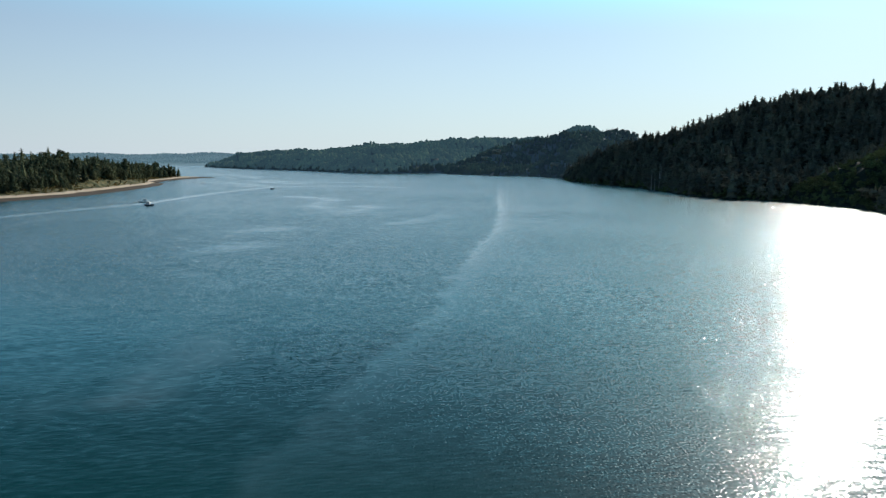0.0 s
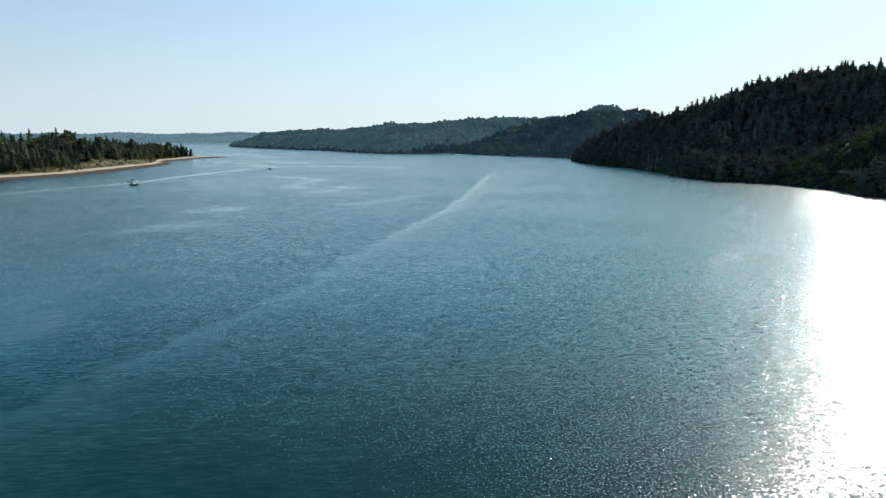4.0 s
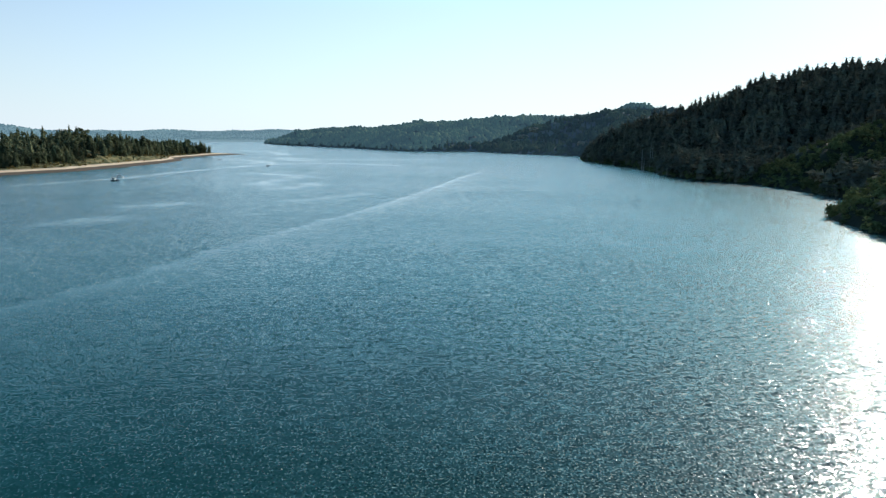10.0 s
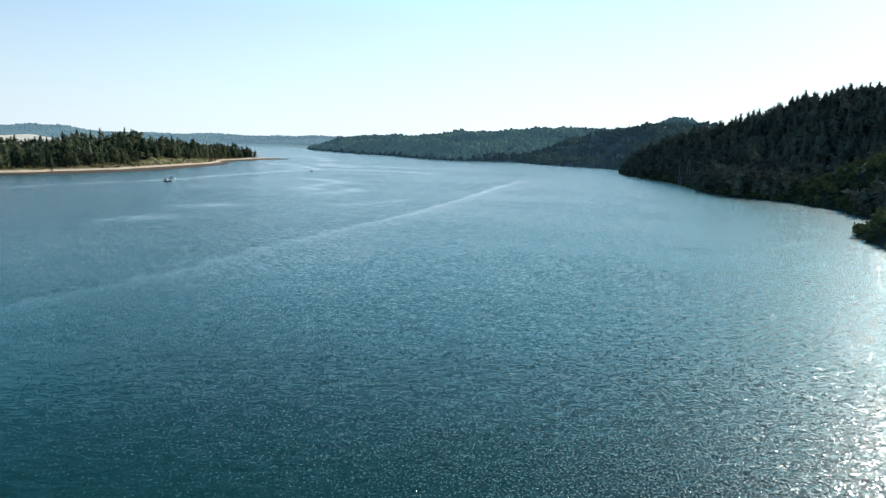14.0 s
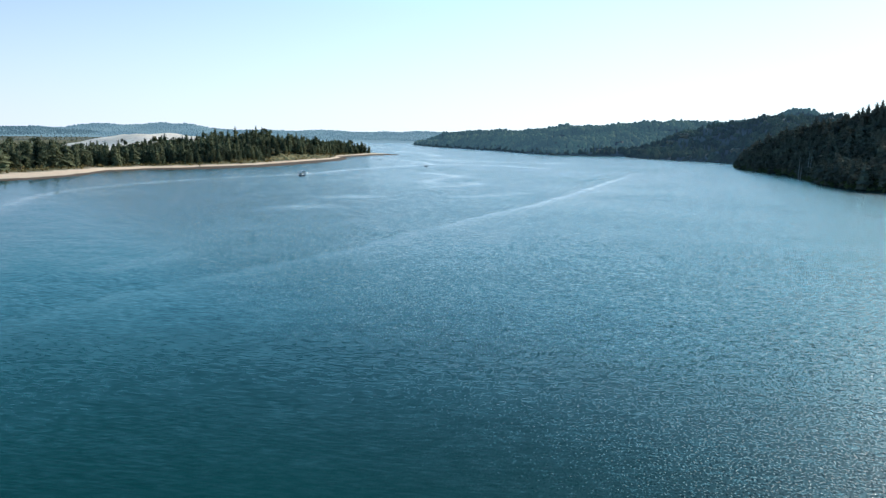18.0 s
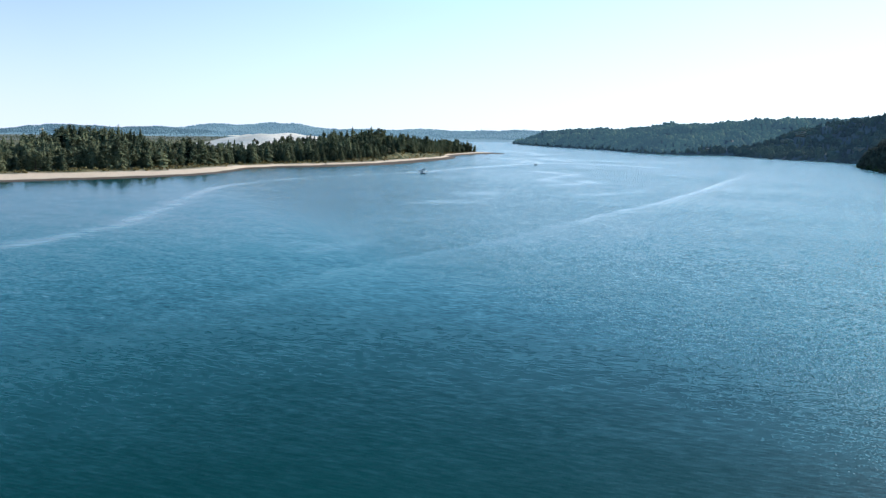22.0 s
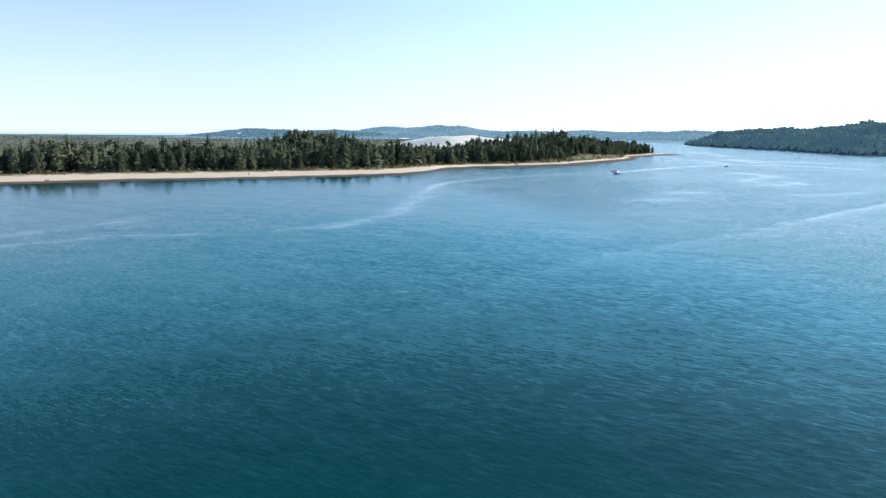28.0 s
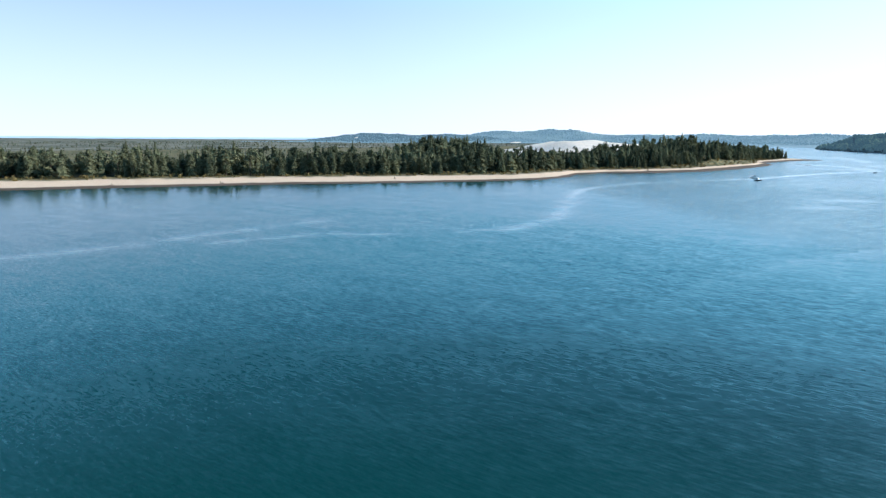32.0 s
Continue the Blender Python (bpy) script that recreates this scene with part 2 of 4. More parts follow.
def ground_material(name, a, b, scale=0.05):
    n = Nodes(name)
    big, fine = n.noise(scale, 4.0), n.noise(scale * 14, 4.0)
    colour = n.mix(n.ramp(big, 0.35, 0.65), rgb(*a), rgb(*b))
    colour = n.mix(n.math("MULTIPLY", n.ramp(fine, 0.4, 0.7), 0.4), colour, rgb(*(c * 0.5 for c in a)))
    return n.finish(colour, 0.95, n.bump(fine, 0.6, 0.4), 0.0, 0.15)


M_WATER = water_material()
M_SHORE = shore_material()
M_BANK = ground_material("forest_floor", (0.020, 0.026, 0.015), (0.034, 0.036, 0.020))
M_HILLFLOOR = ground_material("hill_forest_floor_hazed", (0.07, 0.09, 0.075), (0.13, 0.15, 0.10), 0.02)
M_LOW = ground_material("dune_heath", (0.075, 0.085, 0.055), (0.22, 0.21, 0.15), 0.008)
# far ground and horizon band: blue haze mixed into the base colours
M_HILL = ground_material("far_wooded_ground_hazed", (0.05, 0.085, 0.085), (0.11, 0.15, 0.13), 0.006)
M_STRIP = ground_material("far_horizon_haze", (0.16, 0.27, 0.36), (0.20, 0.31, 0.40), 0.002)
M_SAND = ground_material("open_dune_sand", (0.90, 0.77, 0.58), (0.95, 0.84, 0.68), 0.02)
M_SPRUCE = foliage("spruce_needles", (0.050, 0.064, 0.040), (0.21, 0.22, 0.12), 0.22, speck=0.3)
M_BANKTREE = foliage("bank_conifer_needles", (0.058, 0.058, 0.052), (0.19, 0.185, 0.13), 0.12)
# hill and upriver canopies carry a little blue emission that imitates haze
M_HILLTREE = foliage("hill_canopy_hazed", (0.06, 0.08, 0.06), (0.16, 0.19, 0.11), 0.4, 0.015, (0.007, 0.014, 0.024), 0.3)
M_UPRIVER = foliage("upriver_canopy_hazed", (0.045, 0.07, 0.042), (0.17, 0.205, 0.095), 0.4, 0.012, (0.026, 0.054, 0.078), 0.25)
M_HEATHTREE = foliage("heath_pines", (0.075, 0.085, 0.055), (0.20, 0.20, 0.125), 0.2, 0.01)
# far woods: haze put in as bluish base colour and blue emission
M_FARTREE = foliage("far_canopy_hazed", (0.04, 0.07, 0.07), (0.15, 0.19, 0.15), 0.3, 0.006, (0.085, 0.15, 0.195), 0.2)
M_MIDTREE = foliage("distant_wood_hazed", (0.06, 0.10, 0.11), (0.10, 0.15, 0.145), 0.3, 0.01, (0.045, 0.08, 0.105), 0.25)
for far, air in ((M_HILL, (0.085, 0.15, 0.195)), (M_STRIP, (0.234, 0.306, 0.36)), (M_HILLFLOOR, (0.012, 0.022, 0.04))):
    # emission added to ground that gives no light, painting haze over it
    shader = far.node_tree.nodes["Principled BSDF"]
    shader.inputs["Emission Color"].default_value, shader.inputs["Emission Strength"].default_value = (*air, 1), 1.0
M_SHRUB = foliage("shrub_leaves", (0.036, 0.046, 0.024), (0.17, 0.195, 0.085), 0.15, 0.05)
M_DUNEGRASS = foliage("dune_grass_and_scrub", (0.11, 0.09, 0.035), (0.36, 0.28, 0.12), 0.15, 0.06)
M_BARK = plain("bark", (0.10, 0.075, 0.055), 0.9, vary=0.25)


# ---- geometry tools ----
def mesh_of(name, verts, faces, material, smooth=False):
    """A mesh from an array of places and an array of triangles or quads."""
    verts, faces = np.asarray(verts, np.float32), np.asarray(faces, np.int32)
    me = bpy.data.meshes.new(name)
    k = faces.shape[1]
    me.vertices.add(len(verts))
    me.vertices.foreach_set("co", verts.ravel())
    me.loops.add(faces.size)
    me.loops.foreach_set("vertex_index", faces.ravel())
    me.polygons.add(len(faces))
    me.polygons.foreach_set("loop_start", np.arange(0, faces.size, k, dtype=np.int32))
    me.polygons.foreach_set("use_smooth", np.full(len(faces), smooth))
    me.update(calc_edges=True)
    me.validate()
    me.materials.append(material)
    return me


def part(name, bm, material, parent, label=""):
    """Links a bmesh as one mesh object under a thing or a part."""
    me = bpy.data.meshes.new(name)
    bm.to_mesh(me)
    bm.free()
    me.materials.append(material)
    ob = new(name, me)
    ob.parent = parent
    return tagged(ob, label)


def to_lines(px, py, line):
    """Distance from each point to a polyline, and the third value of the polyline at the nearest place."""
    best, val = np.full(px.shape, 1e9), np.zeros(px.shape)
    for a, b in zip(line[:-1], line[1:]):
        ux, uy = b[0] - a[0], b[1] - a[1]
        s = np.clip(((px - a[0]) * ux + (py - a[1]) * uy) / (ux * ux + uy * uy), 0, 1)
        d = np.hypot(px - a[0] - s * ux, py - a[1] - s * uy)
        near = d < best
        best = np.where(near, d, best)
        if len(a) > 2:
            val = np.where(near, a[2] + s * (b[2] - a[2]), val)
    return best, val


def inside(px, py, poly):
    hit = np.zeros(px.shape, bool)
    for (ax, ay), (bx, by) in zip(poly, poly[1:] + poly[:1]):
        cross = (ay > py) != (by > py)
        if by != ay:
            hit ^= cross & (px < ax + (py - ay) * (bx - ax) / (by - ay))
    return hit


def wobble(px, py, size, seed=0.0):
    """Smooth noise between about -1 and 1, in numpy."""
    out = np.zeros(px.shape)
    rng = np.random.RandomState(int(seed) + 7)
    for k in range(7):
        a, ph, f = rng.uniform(0, math.tau), rng.uniform(0, math.tau), rng.uniform(0.6, 2.1) * math.tau / size
        b, ph2 = rng.uniform(0, math.tau), rng.uniform(0, math.tau)
        out += np.sin(f * (px * math.cos(a) + py * math.sin(a)) + ph + 1.3 * np.sin(0.6 * f * (px * math.cos(b) + py * math.sin(b)) + ph2))
    return out / 4.0


def ridges(px, py, lines):
    z = np.zeros(px.shape)
    for width, line in lines:
        d, h = to_lines(px, py, line)
        z = np.maximum(z, h * np.exp(-(d / width) ** 2))
    return z


# ---- the plan ----
RIGHT_SHORE = [(300, 3600), (-150, 3300), (-400, 2960), (-540, 2596), (-455, 2330), (-370, 2130), (-165, 1760), (-80, 1530),
               (-15, 1395), (60, 1400), (128, 1430), (132, 1350), (178, 1205), (250, 1130), (255, 1040), (232, 950), (218, 914),
               (212, 850), (211, 790), (216, 696), (207, 608), (194, 530), (197, 495), (214, 465), (216, 421), (214, 385), (212, 345),
               (196, 300), (160, 272), (150, 256), (145, 238), (141, 211), (150, 150), (170, 80), (190, 0), (215, -120), (240, -260),
               (300, -500), (420, -900)]
RIGHT_POLY = RIGHT_SHORE + [(1700, -900), (1700, 3600)]
LEFT_SHORE = [(-760, -900), (-660, -420), (-570, -150), (-524, -40), (-500, 27), (-462, 108), (-426, 180), (-386, 240), (-352, 300),
              (-330, 354), (-332, 400), (-352, 458), (-340, 492), (-310, 521), (-279, 596), (-272, 706), (-272, 800), (-280, 860), (-300, 905),
              (-304, 960), (-296, 1040), (-282, 1095), (-264, 1122), (-268, 1132), (-300, 1140), (-345, 1150), (-430, 1220), (-600, 1450), (-850, 1900), (-1130, 2380), (-1240, 2720),
              (-1120, 2960), (-800, 3060), (-450, 3080), (-100, 3250), (250, 3600)]
LEFT_POLY = LEFT_SHORE + [(250, 4980), (-4980, 4980), (-4980, -900)]

NEAR_RIDGES = [
    (140, [(222, 912, 18), (252, 856, 33), (291, 778, 45), (320, 746, 55), (351, 712, 74), (384, 675, 84), (419, 637, 86), (470, 560, 84),
           (510, 450, 78), (540, 300, 70), (560, 100, 60), (560, -300, 50)]),
    (48, [(213, 421, 2), (232, 424, 12), (250, 426, 24), (283, 432, 34), (360, 460, 55), (440, 520, 78)]),
    (44, [(150, 257, 5), (166, 259, 14), (200, 262, 29), (260, 270, 40), (400, 300, 62)]),
    (90, [(260, 120, 34), (300, 0, 36), (330, -300, 36)]),
]
FAR_RIDGES = [
    (88, [(140, 1376, 2), (177, 1400, 12), (235, 1441, 34), (297, 1490, 57), (342, 1482, 68), (407, 1505, 76), (460, 1541, 82), (640, 1700, 90)]),
    (71, [(222, 912, 18), (288, 1122, 26), (350, 1180, 38), (407, 1300, 55), (420, 1480, 74)]),
    (75, [(252, 856, 33), (330, 960, 34), (420, 1150, 42)]),
    (156, [(18, 1962, 56), (97, 1909, 60), (165, 1854, 65), (234, 1846, 72), (309, 1885, 78), (373, 1924, 72), (500, 2000, 80), (640, 2150, 84)]),
    (65, [(-60, 1640, 26), (30, 1500, 26), (100, 1560, 38), (165, 1640, 42)]),
    (129, [(-540, 2600, 4), (-512, 2651, 14), (-448, 2713, 40), (-355, 2676, 46), (-219, 2590, 53), (-130, 2497, 48), (-27, 2300, 58), (26, 2150, 65), (107, 2047, 63)]),
    (58, [(-330, 2180, 18), (-220, 2020, 34), (-110, 1830, 36), (-40, 1700, 34)]),
    (66, [(600, 2165, 90), (629, 2146, 110), (655, 2137, 124), (709, 2120, 124), (738, 2110, 104), (800, 2090, 86)]),
]
DISTANT_RIDGES = [
    (190, [(-2700, 1860, 2), (-2560, 2040, 6), (-2485, 2165, 22), (-2400, 2252, 41), (-2295, 2351, 33), (-2274, 2580, 37), (-2246, 2730, 35)]),
    (300, [(-2400, 3000, 40), (-2251, 3096, 56), (-2120, 3240, 64), (-1914, 3381, 69), (-1789, 3478, 47), (-1718, 3620, 45)]),
    (350, [(-1718, 3620, 45), (-1562, 3900, 44), (-1358, 3970, 52), (-1129, 4036, 44), (-935, 4081, 52), (-733, 4018, 55), (-450, 4000, 58), (150, 4000, 62)]),
]


def right_near(px, py):
    d = to_lines(px, py, RIGHT_SHORE)[0]
    d = np.where(inside(px, py, RIGHT_POLY), d, -d)
    z = np.maximum(ridges(px, py, NEAR_RIDGES), 5 + 0.02 * np.maximum(d, 0)) + 3.0 * wobble(px, py, 60, 1)
    return np.where(d > 0, np.minimum(np.maximum(z, 1.5), -0.5 + 0.85 * d), -0.6 - 0.25 * np.minimum(-d, 8))


def right_far(px, py):
    d = to_lines(px, py, RIGHT_SHORE)[0]
    d = np.where(inside(px, py, RIGHT_POLY), d, -d)
    z = np.maximum(ridges(px, py, FAR_RIDGES), 5 + 0.01 * np.maximum(d, 0)) + 6.5 * wobble(px, py, 120, 2) + 2.5 * wobble(px, py, 48, 6)
    return np.where(d > 0, np.minimum(np.maximum(z, 1.5), -0.6 + 0.7 * d), -0.6 - 0.25 * np.minimum(-d, 8))


BEACH_Y = [-400, 100, 300, 410, 455, 490, 540, 700, 880, 1000, 1130]
BEACH_W = [60, 50, 42, 26, 7, 9, 22, 28, 16, 12, 34]
MOUNDS = [(-492, 434, 10, 42), (-395, 800, 10, 90), (-350, 735, 7, 45), (-400, 650, 6, 70), (-325, 702, 5.5, 20)]


def left_land(px, py):
    d = to_lines(px, py, LEFT_SHORE)[0]
    d = np.where(inside(px, py, LEFT_POLY), d, -d)
    w = np.interp(py, BEACH_Y, BEACH_W) * (1 + 0.12 * wobble(px, py, 45, 3))
    z = 2.5 * np.clip(d / w, 0, 1) ** 0.9
    back = np.clip((d - w) / 25, 0, 1)
    z = z + back * (0.9 + 0.9 * wobble(px, py, 70, 4))
    for mx, my, h, r in MOUNDS:
        z = z + np.clip((d - w) / 8, 0, 1) * h * np.exp(-((px - mx) ** 2 + (py - my) ** 2) / r ** 2)
    return np.where(d > 0, z, -0.12 * np.minimum(-d, 12))


def shore_distance(px, py, shore, poly):
    d = to_lines(px, py, shore)[0]
    return np.where(inside(px, py, poly), d, -d)


def beach_back(px, py):
    """Metres inland of the beach's upper edge."""
    d = shore_distance(px, py, LEFT_SHORE, LEFT_POLY)
    return d - np.interp(py, BEACH_Y, BEACH_W)


def distant(px, py):
    return ridges(px, py, DISTANT_RIDGES) * (1 + 0.13 * wobble(px, py, 420, 5) + 0.1 * wobble(px, py, 190, 51)) + 1.0


def sheet(name, xs, ys, height, material, low=-0.9, smooth=True):
    """A stretch of ground over a grid, without the squares that lie wholly under water."""
    gx, gy = np.meshgrid(xs, ys)
    gz = height(gx, gy)
    ny, nx = gx.shape
    idx = np.arange(nx * ny).reshape(ny, nx)
    quads = np.stack([idx[:-1, :-1], idx[:-1, 1:], idx[1:, 1:], idx[1:, :-1]], -1).reshape(-1, 4)
    quads = quads[(gz.ravel()[quads] > low).any(1)]
    return new(name, mesh_of(name, np.stack([gx.ravel(), gy.ravel(), gz.ravel()], 1), quads, material, smooth))


# ---- the river ----
WAKE = [(-247, 250), (-259, 285), (-262, 330), (-255, 375), (-243, 415), (-226, 455), (-206, 496), (-199, 560), (-181, 645), (-166, 700), (-150, 745), (-160, 790), (-185, 850)]
SEAM = [(62, 660), (49, 590), (28, 510), (3, 400), (-23, 300), (-42, 245), (-58, 190), (-70, 148), (-86, 110), (-98, 75), (-106, 30), (-110, -20), (-112, -80)]
SLICKS = [
    (5, 0.5, [(-258, -60), (-253, -15), (-257, 14), (-256, 37), (-258, 60)]),
    (4, 0.5, [(-238, 0), (-230, 35), (-212, 50)]),
    (5, 0.8, [(-188, 88), (-191, 124), (-200, 146), (-215, 181), (-240, 234), (-257, 275)]),
    (3, 0.5, [(-198, 70), (-194, 90), (-192, 110)]),
    (7, 0.9, [(-122, 304), (-110, 316)]), (8, 0.7, [(-126, 248), (-116, 262)]), (6, 0.22, [(-114, 108), (-108, 130)]),
    (7, 0.8, [(-80, 405), (-66, 430), (-70, 452)]), (6, 0.8, [(-92, 430), (-100, 455), (-96, 490)]),
    (9, 0.9, [(-150, 745), (-112, 770), (-70, 760), (-20, 720)]), (14, 0.8, [(-175, 919), (-140, 860), (-126, 840)]), (8, 0.7, [(-250, 900), (-200, 860), (-170, 800), (-175, 760)]),
    (9, 0.8, [(-120, 560), (-95, 540), (-88, 510)]), (12, 0.7, [(-330, 1400), (-260, 1300), (-220, 1180), (-200, 1080)]),
    (12, 0.8, [(-180, 960), (-120, 900), (-60, 880), (20, 900)]), (6, 0.6, [(-60, 330), (-42, 350), (-30, 372)]),
]


def slick_mask(px, py):
    """How calm the water lies: along old wakes, the tide line and drifting slicks."""
    wav, fine = wobble(px, py, 38, 9), wobble(px, py, 13, 10)
    d = to_lines(px, py, WAKE)[0]
    m = (0.8 + 0.2 * wav) * np.exp(-(d / (3.6 + 1.2 * fine)) ** 2)
    for w, s, line in SLICKS:
        d = to_lines(px, py, line)[0]
        m = np.maximum(m, s * 0.55 * np.clip(0.75 + 0.5 * wav + 0.35 * fine, 0, 1) * np.exp(-(d / (w * 1.25 * (1 + 0.4 * wav))) ** 2))
    # the tide line: calm on its eastern side, fading slowly, ruffled just west of it
    d = to_lines(px, py, SEAM)[0]
    sx = np.interp(py, [p[1] for p in SEAM[::-1]], [p[0] for p in SEAM[::-1]]) + 1.6 * fine
    side = px - sx
    along = np.interp(py, [-80, 40, 160, 520, 620, 680], [0.1, 0.25, 0.8, 1.1, 0.7, 0.0])
    band = np.where(side > 0, 0.5 * np.exp(-(d / 5.0) ** 2) + 0.5 * np.exp(-d / 30.0), -0.5 * np.exp(-(d / 4.0) ** 2))
    return np.clip(m + along * band * (0.85 + 0.25 * wav), -0.5, 1)


def foam_sheen_mask(px, py):
    """Whitening of the water: thin foam on the boats' trails and the tide line's edge, painted sheen on drifting
    slicks.
    """
    wav, fine = wobble(px, py, 30, 12), wobble(px, py, 9, 13)
    grain = np.clip(0.7 + 0.45 * fine + 0.3 * wav, 0, 1)
    d = to_lines(px, py, WAKE)[0]
    m = np.exp(-(d / (4.0 + 1.0 * fine)) ** 2) * np.interp(py, [300, 360, 440, 480, 720, 760], [0.3, 0.6, 0.9, 1.2, 1.0, 0.6])
    for w, s, line in SLICKS:
        d = to_lines(px, py, line)[0]
        m = np.maximum(m, (0.62 + 0.6 * np.clip((py - 330) / 200, 0, 1)) * s * np.exp(-(d / (w * (0.9 + 0.4 * wav))) ** 2))
    d = to_lines(px, py, SEAM)[0]
    sx = np.interp(py, [p[1] for p in SEAM[::-1]], [p[0] for p in SEAM[::-1]]) + 1.6 * wobble(px, py, 13, 10)
    along = np.interp(py, [-80, 40, 160, 300, 520, 640], [0.0, 0.05, 0.3, 0.95, 1.0, 0.0])
    m = np.maximum(m, np.where(px > sx, 0.34 * along * np.exp(-(d / 6.0)), 0))
    return m * grain


def river():
    xs = np.concatenate([[-4950, -3000, -1800, -1200, -900], np.arange(-640, 260, 2.5), np.arange(260, 700, 40), [900, 1400, 2500, 4950]])
    ys = np.concatenate([[-4950, -2500, -1200, -700], np.arange(-400, -120, 20), np.arange(-120, 480, 2.5), np.arange(480, 1000, 5), np.arange(1000, 1700, 20), np.arange(1700, 3600, 100), [4200, 4950]])
    ob = sheet("water", xs, ys, lambda a, b: np.zeros(a.shape), M_WATER, -1)
    gx, gy = np.meshgrid(xs, ys)
    layer = ob.data.attributes.new("slick", "FLOAT", "POINT")
    layer.data.foreach_set("value", slick_mask(gx, gy).ravel().astype(np.float32))
    layer = ob.data.attributes.new("foam_sheen", "FLOAT", "POINT")
    layer.data.foreach_set("value", foam_sheen_mask(gx, gy).ravel().astype(np.float32))
    tagged(ob, "wide teal-blue river with wind ripples, slicks and sun glitter", "water", kind="structure")


river()

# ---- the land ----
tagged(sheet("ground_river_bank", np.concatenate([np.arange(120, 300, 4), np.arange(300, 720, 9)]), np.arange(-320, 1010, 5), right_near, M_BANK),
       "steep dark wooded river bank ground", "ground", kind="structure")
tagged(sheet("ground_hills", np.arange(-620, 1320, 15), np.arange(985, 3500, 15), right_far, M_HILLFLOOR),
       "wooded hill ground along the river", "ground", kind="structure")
tagged(sheet("ground_spit", np.concatenate([np.arange(-1300, -620, 14), np.arange(-620, -240, 4)]), np.concatenate([np.arange(-500, -100, 14), np.arange(-100, 1180, 4), np.arange(1180, 2400, 20)]), left_land, M_SHORE),
       "sandy river spit with pale beach and dune grass", "ground", kind="structure")
tagged(sheet("ground_lowland", np.concatenate([np.arange(-4980, -1280, 60)]), np.arange(-900, 4980, 60), lambda a, b: 2.6 + 1.2 * wobble(a, b, 400, 6), M_LOW),
       "flat heath and dune lowland reaching the horizon", "ground", kind="structure")
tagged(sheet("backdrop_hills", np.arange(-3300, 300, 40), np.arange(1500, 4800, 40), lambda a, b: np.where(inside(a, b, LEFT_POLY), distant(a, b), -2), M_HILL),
       "distant wooded hills with blue haze in their colour and glow", "hills", kind="structure")
tagged(sheet("ground_open_dune", np.arange(-1150, -470, 12), np.arange(760, 1500, 12),
             lambda a, b: np.where(beach_back(a, b) > 60, ridges(a, b, [(95, [(-520, 905, 26), (-570, 895, 27), (-630, 930, 26.5), (-685, 980, 17)]),
                                              (110, [(-540, 900, 12), (-620, 950, 8)])]) * (1 + 0.1 * wobble(a, b, 70, 41)), 0.5), M_SAND, 2.5),
       "bare pale sand dune behind the wood", "dune", kind="structure")
# raised to meet the horizon line from the camera; haze in colour and glow
tagged(sheet("backdrop_horizon_band", np.arange(-4980, -2600, 70), np.arange(-900, 4900, 70),
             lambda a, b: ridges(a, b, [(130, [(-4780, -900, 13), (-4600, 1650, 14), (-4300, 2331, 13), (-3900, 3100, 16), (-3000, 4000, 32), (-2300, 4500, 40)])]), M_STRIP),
       "raised pale blue band standing in for the hazy sea horizon", "coast", kind="structure")


